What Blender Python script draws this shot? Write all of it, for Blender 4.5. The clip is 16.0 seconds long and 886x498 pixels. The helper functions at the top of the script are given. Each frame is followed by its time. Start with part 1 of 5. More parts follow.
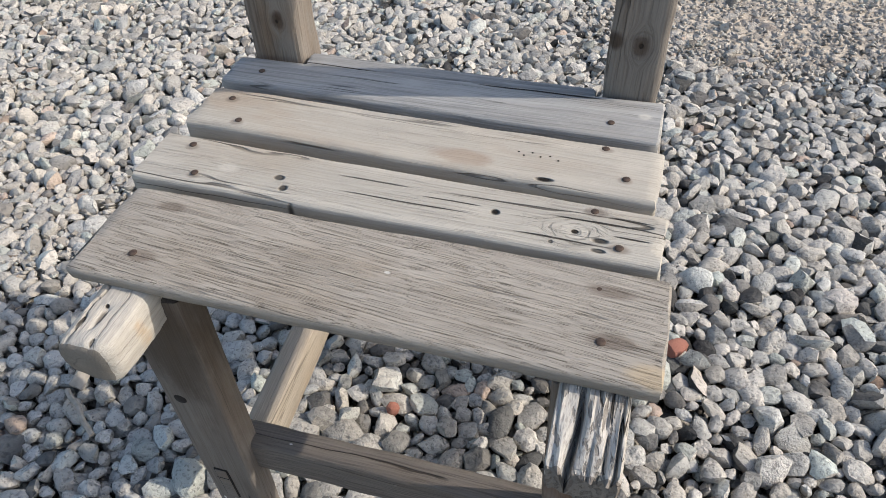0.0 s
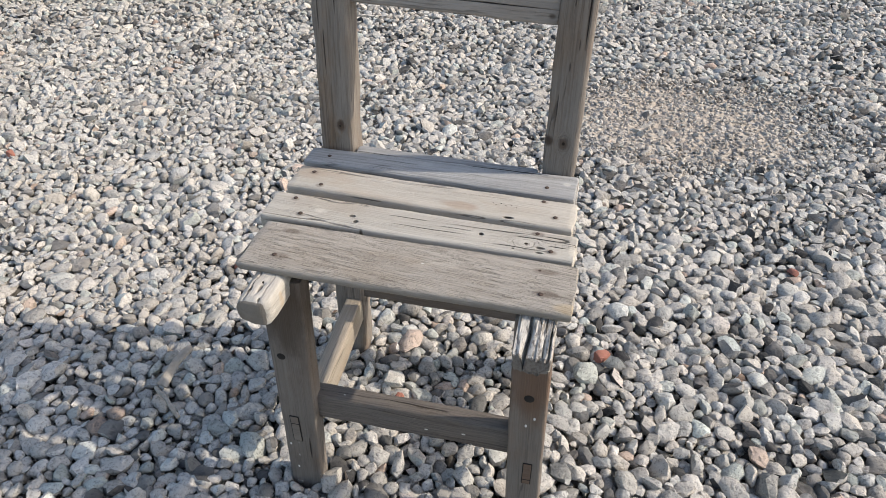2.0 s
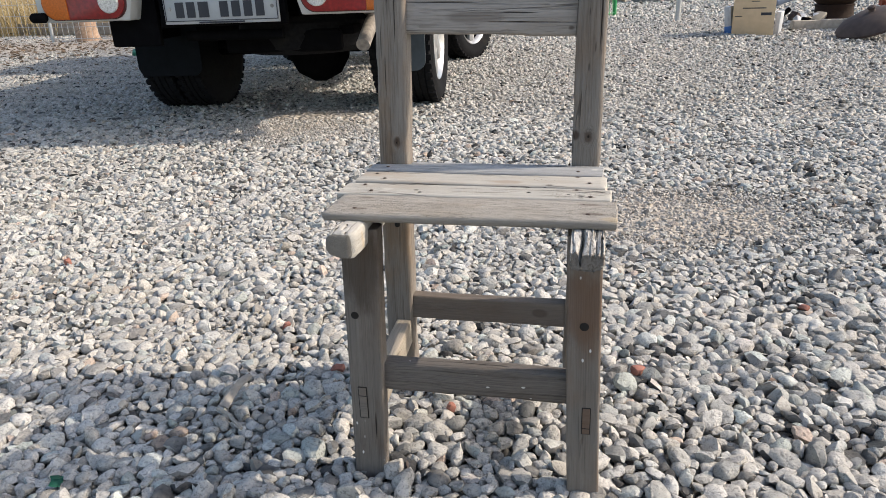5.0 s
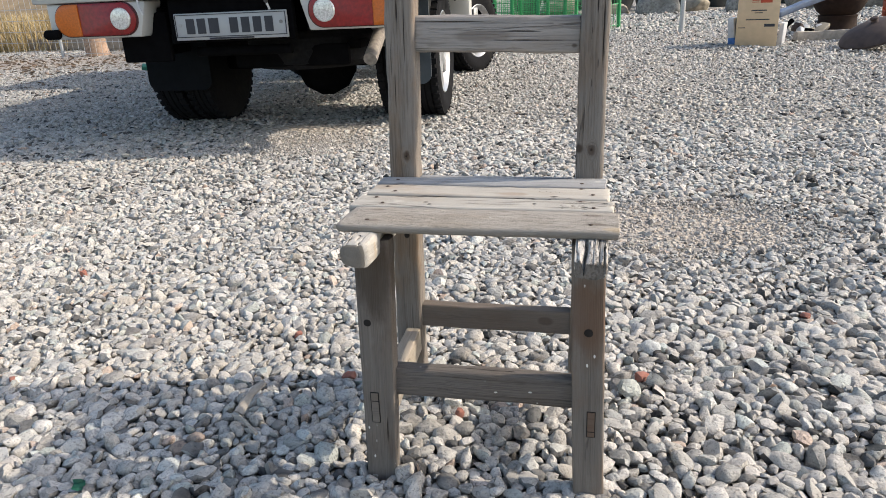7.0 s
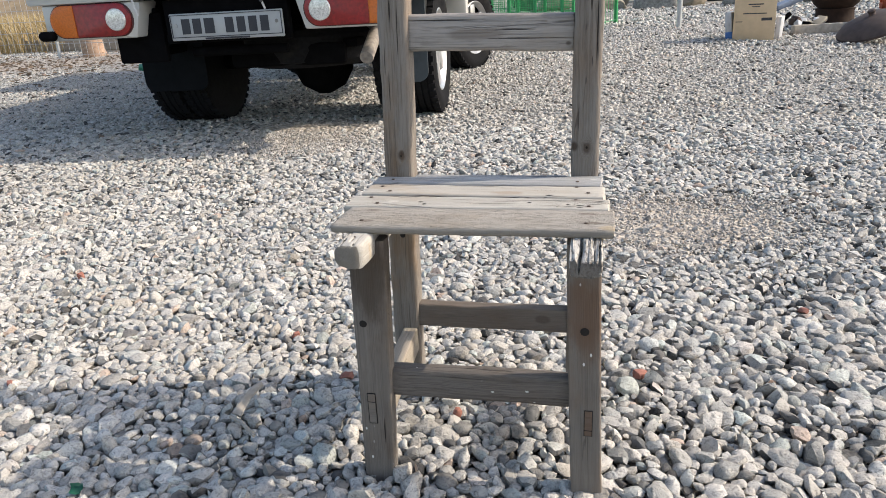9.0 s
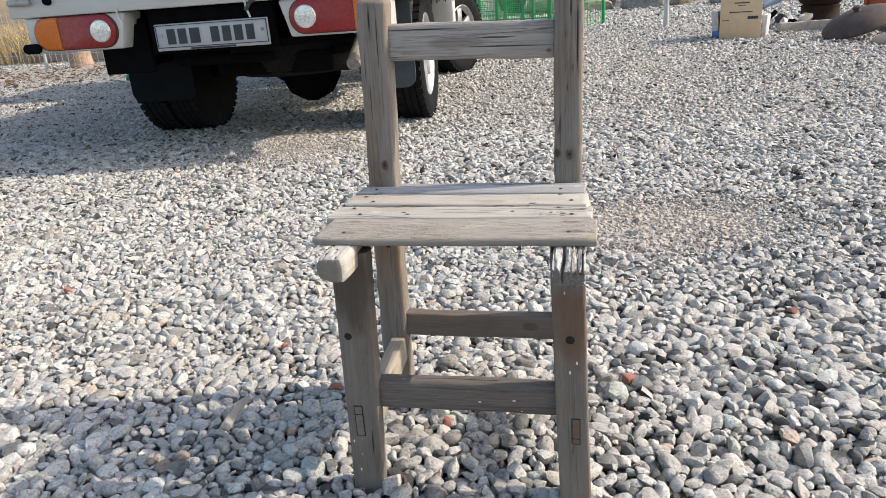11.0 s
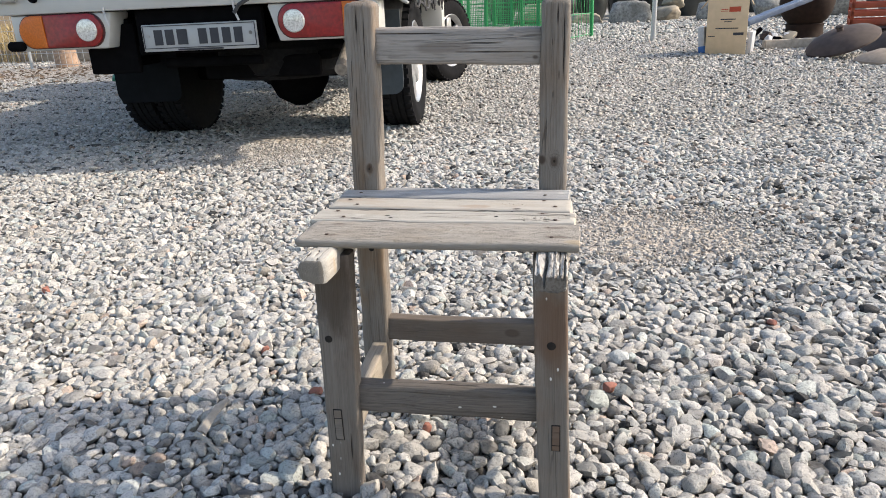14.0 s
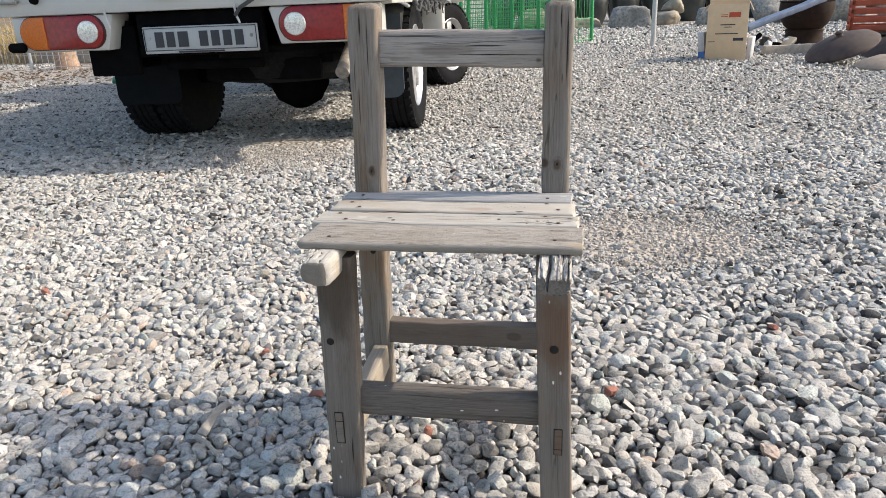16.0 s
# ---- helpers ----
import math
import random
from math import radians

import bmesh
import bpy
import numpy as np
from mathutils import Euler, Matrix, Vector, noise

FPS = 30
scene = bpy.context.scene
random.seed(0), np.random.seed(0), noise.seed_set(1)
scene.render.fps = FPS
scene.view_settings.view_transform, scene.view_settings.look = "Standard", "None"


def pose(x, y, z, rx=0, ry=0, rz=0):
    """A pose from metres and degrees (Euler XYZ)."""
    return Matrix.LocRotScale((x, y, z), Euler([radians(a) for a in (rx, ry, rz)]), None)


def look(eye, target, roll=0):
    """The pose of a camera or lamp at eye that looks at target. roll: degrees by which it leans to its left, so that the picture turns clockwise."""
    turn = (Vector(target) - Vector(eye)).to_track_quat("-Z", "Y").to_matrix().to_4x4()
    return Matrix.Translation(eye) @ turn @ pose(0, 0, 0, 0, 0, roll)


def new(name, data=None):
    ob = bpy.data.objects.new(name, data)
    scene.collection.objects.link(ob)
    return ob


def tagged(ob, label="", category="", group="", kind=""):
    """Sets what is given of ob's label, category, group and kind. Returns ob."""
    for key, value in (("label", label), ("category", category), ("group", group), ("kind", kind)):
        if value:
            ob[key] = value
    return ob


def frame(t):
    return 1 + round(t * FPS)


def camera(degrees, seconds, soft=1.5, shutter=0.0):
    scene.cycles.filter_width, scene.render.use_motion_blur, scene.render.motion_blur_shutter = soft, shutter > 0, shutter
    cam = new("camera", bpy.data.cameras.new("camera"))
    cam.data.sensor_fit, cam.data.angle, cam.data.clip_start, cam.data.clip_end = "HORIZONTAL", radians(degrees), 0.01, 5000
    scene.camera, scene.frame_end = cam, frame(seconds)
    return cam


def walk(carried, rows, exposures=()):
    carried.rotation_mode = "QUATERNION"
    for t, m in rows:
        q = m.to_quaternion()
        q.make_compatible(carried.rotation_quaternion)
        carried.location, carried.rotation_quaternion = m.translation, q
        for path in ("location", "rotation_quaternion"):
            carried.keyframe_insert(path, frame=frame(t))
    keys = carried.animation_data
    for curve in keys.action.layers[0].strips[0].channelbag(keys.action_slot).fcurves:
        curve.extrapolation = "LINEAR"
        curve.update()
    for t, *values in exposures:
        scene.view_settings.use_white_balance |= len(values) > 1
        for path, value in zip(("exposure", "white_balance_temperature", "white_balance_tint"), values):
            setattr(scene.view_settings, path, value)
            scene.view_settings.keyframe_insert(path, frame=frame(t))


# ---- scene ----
from mathutils import kdtree

cam = camera(63.7, 16.0, soft=0.9)
PATH = [
    (0, (0.298, -0.21, 0.676), (-0.142, 1.125, -0.746), -3.5),
    (0.5, (0.298, -0.223, 0.685), (-0.145, 1.105, -0.743), -3.2),
    (1, (0.34, -0.275, 0.75), (-0.247, 1.032, -0.645), -4.0),
    (1.5, (0.314, -0.402, 0.806), (-0.022, 1.042, -0.538), -1.5),
    (2, (0.33, -0.497, 0.832), (-0.034, 1.043, -0.39), -0.1),
    (2.5, (0.344, -0.535, 0.79), (-0.087, 1.029, -0.381), -2.2),
    (3, (0.317, -0.586, 0.702), (-0.103, 1.132, -0.232), -3.4),
    (3.5, (0.308, -0.619, 0.623), (-0.087, 1.168, -0.185), -1.7),
    (3.7, (0.306, -0.637, 0.62), (-0.097, 1.172, -0.132), -2.3),
    (5.8, (0.309, -0.772, 0.65), (-0.096, 1.058, -0.048), -2.3),
    (6, (0.309, -0.769, 0.648), (-0.085, 1.066, -0.041), -2.1),
    (6.5, (0.312, -0.775, 0.65), (-0.105, 1.057, -0.036), -2.5),
    (7, (0.311, -0.779, 0.651), (-0.112, 1.051, -0.039), -2.7),
    (7.5, (0.31, -0.776, 0.649), (-0.11, 1.054, -0.041), -2.4),
    (8, (0.315, -0.781, 0.649), (-0.112, 1.048, -0.038), -2.1),
    (8.5, (0.318, -0.772, 0.648), (-0.104, 1.049, -0.065), -3.0),
    (9, (0.316, -0.774, 0.653), (-0.106, 1.052, -0.044), -3.3),
    (9.2, (0.318, -0.772, 0.652), (-0.084, 1.059, -0.046), -2.8),
    (11.3, (0.331, -0.764, 0.66), (-0.075, 1.069, -0.029), -4.4),
    (11.5, (0.333, -0.763, 0.659), (-0.072, 1.073, -0.024), -4.0),
    (12, (0.332, -0.758, 0.655), (-0.039, 1.082, -0.036), -3.5),
    (12.5, (0.326, -0.76, 0.656), (-0.051, 1.085, -0.018), -3.5),
    (13, (0.328, -0.757, 0.654), (-0.029, 1.095, -0.011), -3.1),
    (13.5, (0.332, -0.762, 0.655), (-0.026, 1.089, -0.013), -3.1),
    (14, (0.33, -0.764, 0.653), (-0.035, 1.085, -0.017), -2.8),
    (14.5, (0.335, -0.766, 0.656), (-0.036, 1.089, 0.006), -3.1),
    (15, (0.327, -0.764, 0.656), (-0.038, 1.09, 0.002), -3.1),
    (15.5, (0.329, -0.763, 0.654), (-0.036, 1.091, -0.002), -3.2),
    (16, (0.325, -0.763, 0.651), (-0.037, 1.09, -0.009), -2.5),
]
walk(cam, [(t, look(eye, target, roll)) for t, eye, target, roll in PATH],
     exposures=((0.0, 0.15, 6780, 10), (2.5, 0.25, 6920, 11), (7.0, 0.38, 6950, 11), (12.0, 0.50, 6950, 11), (16.0, 0.50, 6950, 11)))


# ---------------------------------------------------------------- world and light
SUN_EL, SUN_TO = radians(36.0), Vector((0.985, 0.172))
world = bpy.data.worlds.new("sky")
scene.world = world
world.use_nodes = True
wn = world.node_tree
sky = wn.nodes.new("ShaderNodeTexSky")
sky.sky_type = "NISHITA"
sky.sun_disc = False
sky.sun_elevation = SUN_EL
sky.sun_rotation = math.atan2(SUN_TO.x, SUN_TO.y)
sky.air_density, sky.dust_density = 1.0, 1.5
wn.links.new(sky.outputs[0], wn.nodes["Background"].inputs[0])
wn.nodes["Background"].inputs[1].default_value = 0.215
sun_data = bpy.data.lights.new("sun", "SUN")
sun_data.energy, sun_data.angle, sun_data.color = 3.5, radians(0.53), (1.0, 0.94, 0.86)
sun = new("sun", sun_data)
sun.matrix_world = look((SUN_TO.x * math.cos(SUN_EL) * 30, SUN_TO.y * math.cos(SUN_EL) * 30, math.sin(SUN_EL) * 30), (0, 0, 0))


# ---------------------------------------------------------------- mesh helpers
def part(name, bm, material, parent=None, label="", smooth=True, m=None):
    """Links a bmesh as one mesh object, under a thing or a part where one is given."""
    me = bpy.data.meshes.new(name)
    bm.normal_update()
    bm.to_mesh(me)
    bm.free()
    me.materials.append(material)
    if smooth:
        me.polygons.foreach_set("use_smooth", [True] * len(me.polygons))
        me.set_sharp_from_angle(angle=radians(38))
    ob = new(name, me)
    if parent is not None:
        ob.parent = parent
    if m is not None:
        ob.matrix_local = m
    if label:
        ob["label"] = label
    return ob


def holder(name, m, label, category, group=""):
    ob = new(name)
    ob.empty_display_size = 0.1
    ob.matrix_world = m
    return tagged(ob, label, category, group)


def block(x0, x1, y0, y1, z0, z1, bevel=0.0, segs=2, bm=None):
    own = bm if bm is not None else bmesh.new()
    made = bmesh.ops.create_cube(own, size=1.0)["verts"]
    for v in made:
        v.co = Vector(((x0 + x1) / 2 + v.co.x * (x1 - x0), (y0 + y1) / 2 + v.co.y * (y1 - y0), (z0 + z1) / 2 + v.co.z * (z1 - z0)))
    if bevel > 0:
        edges = list({e for v in made for e in v.link_edges})
        bmesh.ops.bevel(own, geom=edges, offset=bevel, segments=segs, affect="EDGES", profile=0.5)
    return own


def turned(profile, segs=32, axis="z", centre=(0, 0, 0), bm=None, capped=True):
    """A surface of revolution from (radius, along) pairs."""
    own = bm if bm is not None else bmesh.new()
    c = Vector(centre)
    rings = []
    for r, h in profile:
        ring = []
        for i in range(segs):
            a = 2 * math.pi * i / segs
            u, w = r * math.cos(a), r * math.sin(a)
            p = {"z": (u, w, h), "x": (h, u, w), "y": (w, h, u)}[axis]
            ring.append(own.verts.new(c + Vector(p)))
        rings.append(ring)
    for a, b in zip(rings, rings[1:]):
        for i in range(segs):
            j = (i + 1) % segs
            own.faces.new((a[i], a[j], b[j], b[i]))
    if capped:
        own.faces.new(list(reversed(rings[0])))
        own.faces.new(rings[-1])
    bmesh.ops.recalc_face_normals(own, faces=own.faces[:])
    return own


def tube(points, radius, segs=8, bm=None):
    """A round bar along a line of points."""
    own = bm if bm is not None else bmesh.new()
    pts = [Vector(p) for p in points]
    rings = []
    for i, p in enumerate(pts):
        d = (pts[min(i + 1, len(pts) - 1)] - pts[max(i - 1, 0)]).normalized()
        side = d.cross(Vector((0, 0, 1)))
        side = side.normalized() if side.length > 0.05 else Vector((1, 0, 0))
        up = side.cross(d).normalized()
        rings.append([own.verts.new(p + radius * (math.cos(2 * math.pi * k / segs) * side + math.sin(2 * math.pi * k / segs) * up)) for k in range(segs)])
    for a, b in zip(rings, rings[1:]):
        for i in range(segs):
            j = (i + 1) % segs
            own.faces.new((a[i], b[i], b[j], a[j]))
    own.faces.new(rings[0])
    own.faces.new(list(reversed(rings[-1])))
    bmesh.ops.recalc_face_normals(own, faces=own.faces[:])
    return own


def timber(length, width, thick, seed, rim=0.004, wave=0.0004, bend=0.0, taper=1.0, ragged=0.0008, segs=40, corner=3, nose=0.0):
    """A weathered piece of sawn wood along x, from 0 to length, centred on y and z, with worn corners and uneven faces."""
    bm = bmesh.new()
    outline = []
    for cx, cy, a0 in ((1, 1, 0), (-1, 1, 90), (-1, -1, 180), (1, -1, 270)):
        for k in range(corner + 1):
            a = radians(a0 + 90 * k / corner)
            outline.append((cx, cy, math.cos(a), math.sin(a)))
        if cy == 1 and cx == 1:
            outline += [(f, 1, 0.0, 1.0) for f in (0.5, 0.0, -0.5)]
        if cy == -1 and cx == -1:
            outline += [(f, -1, 0.0, -1.0) for f in (-0.5, 0.0, 0.5)]
    rings = []
    stations = [(0.0, 0.75), (0.0015, 0.97)] + [(length * i / segs, 1.0) for i in range(1, segs)] + [(length - nose * (1 - k / 5), 1.0) for k in range(5) if nose > 0] + [(length - 0.0015 * (nose == 0), 0.97), (length, 0.75)]
    for n, (x, shrink) in enumerate(stations):
        f = x / length
        hw, ht = width / 2 * (1 + (taper - 1) * f), thick / 2
        inset = (1 - shrink) * 0.006
        if nose > 0 and x > length - nose:
            u = (x - length + nose) / nose
            inset += nose * 0.75 * (1 - math.sqrt(max(0.0, 1 - u * u))) * (1 + 0.5 * noise.noise((x * 90, seed, 1)))
        mid = Vector((noise.noise((x * 9, seed, 0.3)), noise.noise((x * 9, seed, 5.3)))) * wave
        ring = []
        for cx, cy, ca, sa in outline:
            local_rim = rim * (1 + 0.15 * noise.noise((x * 35, seed + cx * 3, cy * 7)))
            y = cx * (hw - rim) + ca * local_rim
            z = cy * (ht - rim) + sa * local_rim
            y -= inset * (1 if y > 0 else -1)
            z -= inset * (1 if z > 0 else -1)
            y += mid.x + wave * 0.8 * noise.noise((x * 25, cx * 2 + seed, cy)) + bend * math.sin(math.pi * f)
            z += mid.y + wave * 0.5 * noise.noise((x * 20, cx * 2 + seed + 11, cy))
            xx = x + (ragged * 3 * noise.noise((y * 140, z * 140, seed + n)) if n < 2 or n > len(stations) - 3 else 0)
            ring.append(bm.verts.new((xx, y, z)))
        rings.append(ring)
    k = len(outline)
    for a, b in zip(rings, rings[1:]):
        for i in range(k):
            j = (i + 1) % k
            bm.faces.new((a[i], a[j], b[j], b[i]))
    bm.faces.new(list(reversed(rings[0])))
    bm.faces.new(rings[-1])
    bmesh.ops.recalc_face_normals(bm, faces=bm.faces[:])
    return bm


def along(a, b, up=(0, 0, 1)):
    """The pose whose x runs from a to b, and whose z lies nearest to up."""
    a, b, up = Vector(a), Vector(b), Vector(up)
    x = (b - a).normalized()
    y = up.cross(x).normalized()
    z = x.cross(y)
    return Matrix.Translation(a) @ Matrix((x, y, z)).transposed().to_4x4()


# ---------------------------------------------------------------- materials
class Nodes:
    """A small wrapper to write node materials in few lines."""

    def __init__(self, name, rough=0.7, metal=0.0):
        self.mat = bpy.data.materials.new(name)
        self.mat.use_nodes = True
        self.tree = self.mat.node_tree
        self.shader = self.tree.nodes["Principled BSDF"]
        self.shader.inputs["Roughness"].default_value = rough
        self.shader.inputs["Metallic"].default_value = metal
        self.coord = self.tree.nodes.new("ShaderNodeTexCoord")

    def put(self, value, socket):
        if hasattr(value, "is_output"):
            self.tree.links.new(value, socket)
        elif value is not None:
            socket.default_value = value

    def mapped(self, scale=(1, 1, 1), loc=(0, 0, 0), source="Object", vec=None):
        n = self.tree.nodes.new("ShaderNodeMapping")
        n.inputs["Scale"].default_value = scale
        n.inputs["Location"].default_value = loc
        self.tree.links.new(vec if vec is not None else self.coord.outputs[source], n.inputs["Vector"])
        return n.outputs[0]

    def noise(self, vec, scale, detail=4.0, rough=0.55, distort=0.0, colour=False):
        n = self.tree.nodes.new("ShaderNodeTexNoise")
        self.tree.links.new(vec, n.inputs["Vector"])
        for key, v in (("Scale", scale), ("Detail", detail), ("Roughness", rough), ("Distortion", distort)):
            n.inputs[key].default_value = v
        return n.outputs["Color" if colour else "Fac"]

    def voronoi(self, vec, scale, feature="F1", out="Distance"):
        n = self.tree.nodes.new("ShaderNodeTexVoronoi")
        n.feature = feature
        self.tree.links.new(vec, n.inputs["Vector"])
        n.inputs["Scale"].default_value = scale
        return n.outputs[out]

    def math(self, op, a, b=None, c=None, clamp=False):
        n = self.tree.nodes.new("ShaderNodeMath")
        n.operation, n.use_clamp = op, clamp
        for i, v in enumerate((a, b, c)):
            self.put(v, n.inputs[i])
        return n.outputs[0]

    def span(self, value, lo, hi, to_lo=0.0, to_hi=1.0):
        n = self.tree.nodes.new("ShaderNodeMapRange")
        n.interpolation_type = "SMOOTHSTEP"
        self.put(value, n.inputs[0])
        for i, v in enumerate((lo, hi, to_lo, to_hi)):
            n.inputs[i + 1].default_value = v
        return n.outputs[0]

    def ramp(self, value, stops, mode="LINEAR"):
        n = self.tree.nodes.new("ShaderNodeValToRGB")
        n.color_ramp.interpolation = mode
        while len(n.color_ramp.elements) < len(stops):
            n.color_ramp.elements.new(0.5)
        for e, (p, c) in zip(n.color_ramp.elements, stops):
            e.position, e.color = p, (*c, 1)
        self.put(value, n.inputs[0])
        return n.outputs[0]

    def mix(self, fac, a, b, mode="MIX"):
        n = self.tree.nodes.new("ShaderNodeMix")
        n.data_type, n.blend_type = "RGBA", mode
        self.put(fac, n.inputs[0])
        for v, s in ((a, n.inputs[6]), (b, n.inputs[7])):
            self.put((*v, 1) if isinstance(v, tuple) and len(v) == 3 else v, s)
        return n.outputs[2]

    def vmath(self, op, a, b=None):
        n = self.tree.nodes.new("ShaderNodeVectorMath")
        n.operation = op
        self.put(a, n.inputs[0])
        if b is not None:
            self.put(b, n.inputs[1])
        return n.outputs["Value" if op in ("LENGTH", "DISTANCE") else "Vector"]

    def random(self):
        return self.tree.nodes.new("ShaderNodeObjectInfo").outputs["Random"]

    def island(self):
        return self.tree.nodes.new("ShaderNodeNewGeometry").outputs["Random Per Island"]

    def bump(self, height, strength=0.5, distance=0.002, before=None):
        n = self.tree.nodes.new("ShaderNodeBump")
        n.inputs["Strength"].default_value, n.inputs["Distance"].default_value = strength, distance
        self.put(height, n.inputs["Height"])
        if before is not None:
            self.tree.links.new(before, n.inputs["Normal"])
        return n.outputs[0]

    def done(self, colour=None, rough=None, normal=None, **more):
        if isinstance(colour, tuple):
            colour = (*colour[:3], 1)
        self.put(colour, self.shader.inputs["Base Color"])
        self.put(rough, self.shader.inputs["Roughness"])
        self.put(normal, self.shader.inputs["Normal"])
        for key, v in more.items():
            self.put(v, self.shader.inputs[key.replace("_", " ").title().replace("Ior", "IOR")])
        return self.mat


def plain(name, colour, rough=0.6, metal=0.0, vary=0.15, scale=30.0, dirt=0.0, dirt_colour=(0.10, 0.085, 0.065), relief=0.15, gloss=0.5):
    """A painted, moulded or cast surface with slight mottling, grime and relief."""
    n = Nodes(name, rough, metal)
    p = n.mapped(source="Object")
    fine = n.noise(p, scale, 5)
    wide = n.noise(p, scale * 0.12, 4)
    lo = tuple(c * (1 - vary) for c in colour)
    hi = tuple(min(1, c * (1 + vary)) for c in colour)
    c = n.ramp(fine, [(0.3, lo), (0.7, hi)])
    if dirt > 0:
        c = n.mix(n.span(wide, 0.62 - dirt * 0.35, 0.85 - dirt * 0.2, 0, 0.85), c, dirt_colour)
    r = n.math("MULTIPLY_ADD", wide, 0.25, rough - 0.1, clamp=True)
    return n.done(c, r, n.bump(fine, relief, 0.002), specular_ior_level=gloss)


def wood(name, grey=(0.37, 0.335, 0.29), dark=(0.16, 0.135, 0.11), warm=(0.34, 0.25, 0.16), warmth=0.25, lines=1.0, cracks=1.0, knot=None, knot_size=0.012, slant=0.0, bleach=0.0, dark_knot=False, flecks=0.0, marks=(), end_grain_shade=None, streak=0.45, density=380, banding=1.0, run=3.5, line_at=0.525, line_mix=0.62, cover=0.50, face_marks=(), end_blend=0.0, edge_lines=1.0):
    """Weathered, unpainted softwood: grain along the object's x, drying cracks, stains, an optional knot at a local place."""
    n = Nodes(name, 0.82)
    shift = n.math("MULTIPLY", n.random(), 40.0)
    comb = n.tree.nodes.new("ShaderNodeCombineXYZ")
    n.put(shift, comb.inputs[0])
    n.put(shift, comb.inputs[1])
    base = n.vmath("ADD", n.coord.outputs["Object"], comb.outputs[0])
    ring = None
    if knot is not None:
        d = n.vmath("SUBTRACT", n.coord.outputs["Object"], knot)
        squash = n.mapped((0.75, 1, 0.6), vec=d)
        r = n.vmath("LENGTH", squash)
        near = n.span(r, knot_size * 1.9, knot_size * 0.7, 0, 1)
        sep = n.tree.nodes.new("ShaderNodeSeparateXYZ")
        n.put(d, sep.inputs[0])
        push = n.math("MULTIPLY", n.math("MULTIPLY", near, n.math("SIGN", sep.outputs[1])), -knot_size * 0.9)
        bent = n.tree.nodes.new("ShaderNodeCombineXYZ")
        n.put(push, bent.inputs[1])
        base = n.vmath("ADD", base, bent.outputs[0])
        wob = n.noise(n.mapped(), 60, 3)
        ring = n.math("SINE", n.math("ADD", n.math("MULTIPLY", r, 6.283 * 2.3 / knot_size), n.math("MULTIPLY", wob, 9.0)))
        ring = n.math("MULTIPLY", n.math("MULTIPLY", n.span(ring, 0.2, 1.0), near), n.span(n.noise(n.mapped(loc=(4, 2, 1)), 90, 3), 0.42, 0.58, 0.1, 1))
        core = n.span(r, knot_size * 0.24, knot_size * 0.16, 0, 1)
    tilted = n.tree.nodes.new("ShaderNodeMapping")
    tilted.inputs["Rotation"].default_value = (0, 0, radians(slant))
    n.put(base, tilted.inputs[0])
    base = tilted.outputs[0]
    wavy = n.noise(n.mapped((7, 18, 18), vec=base), 1.0, 2, colour=True)
    warp = n.vmath("SCALE", n.vmath("SUBTRACT", wavy, (0.5, 0.5, 0.5)))
    warp.node.inputs["Scale"].default_value = 0.005
    base = n.vmath("ADD", base, warp)
    fibre = n.noise(n.mapped((14, 900, 900), vec=base), 1.0, 4, 0.6)
    grain = n.noise(n.mapped((run, density, density), vec=base), 1.0, 3, 0.55)
    band = n.noise(n.mapped((1.6, 75, 75), vec=base), 1.0, 4, 0.55)
    blot = n.noise(n.mapped((7, 16, 16), vec=base), 1.0, 5, 0.6)
    wear = n.noise(n.mapped((22, 60, 60), loc=(3, 1, 2), vec=base), 1.0, 5, 0.65)
    c = n.ramp(band, [(0.28, tuple(a * (1 - 0.28 * banding) + b * 0.28 * banding for a, b in zip(grey, dark))), (0.5, grey), (0.72, tuple(min(1, g * 1.15) for g in grey))])
    c = n.mix(n.span(blot, 0.45, 0.72, 0, warmth), c, warm)
    c = n.mix(n.span(wear, 0.54, 0.74, 0, 0.30 + bleach), c, tuple(min(1, g * 1.4) for g in grey))
    c = n.mix(n.span(wear, 0.45, 0.28, 0, 0.35), c, tuple(0.5 * a + 0.5 * b for a, b in zip(grey, dark)))
    line = n.span(grain, line_at, line_at + 0.06, 0, 1)
    where_lines = n.span(n.noise(n.mapped((5, 22, 22), loc=(6, 2, 8), vec=base), 1.0, 3), 0.36, 0.6, 0.35, 1)
    line = n.math("MULTIPLY", n.math("MULTIPLY", line, where_lines), lines, clamp=True)
    if edge_lines < 1:
        turned_up = n.tree.nodes.new("ShaderNodeSeparateXYZ")
        n.put(n.coord.outputs["Normal"], turned_up.inputs[0])
        line = n.math("MULTIPLY", line, n.span(n.math("ABSOLUTE", turned_up.outputs[2]), 0.5, 0.9, edge_lines, 1.0))
    c = n.mix(n.math("MULTIPLY", line, line_mix), c, dark)
    c = n.mix(n.span(fibre, 0.52, 0.34, 0, streak), c, tuple(d * 1.1 for d in dark))
    c = n.mix(n.span(fibre, 0.55, 0.68, 0, 0.6 * streak), c, tuple(min(1, g * 1.35) for g in grey))
    split = n.noise(n.mapped((1.5, 62, 62), loc=(7, 3, 1), vec=base), 1.0, 2, 0.35)
    where = n.span(n.noise(n.mapped((7, 30, 30), loc=(1, 9, 4), vec=base), 1.0, 2), cover, cover + 0.10)
    thin = n.span(n.math("ABSOLUTE", n.math("SUBTRACT", split, 0.5)), 0.007, 0.002)
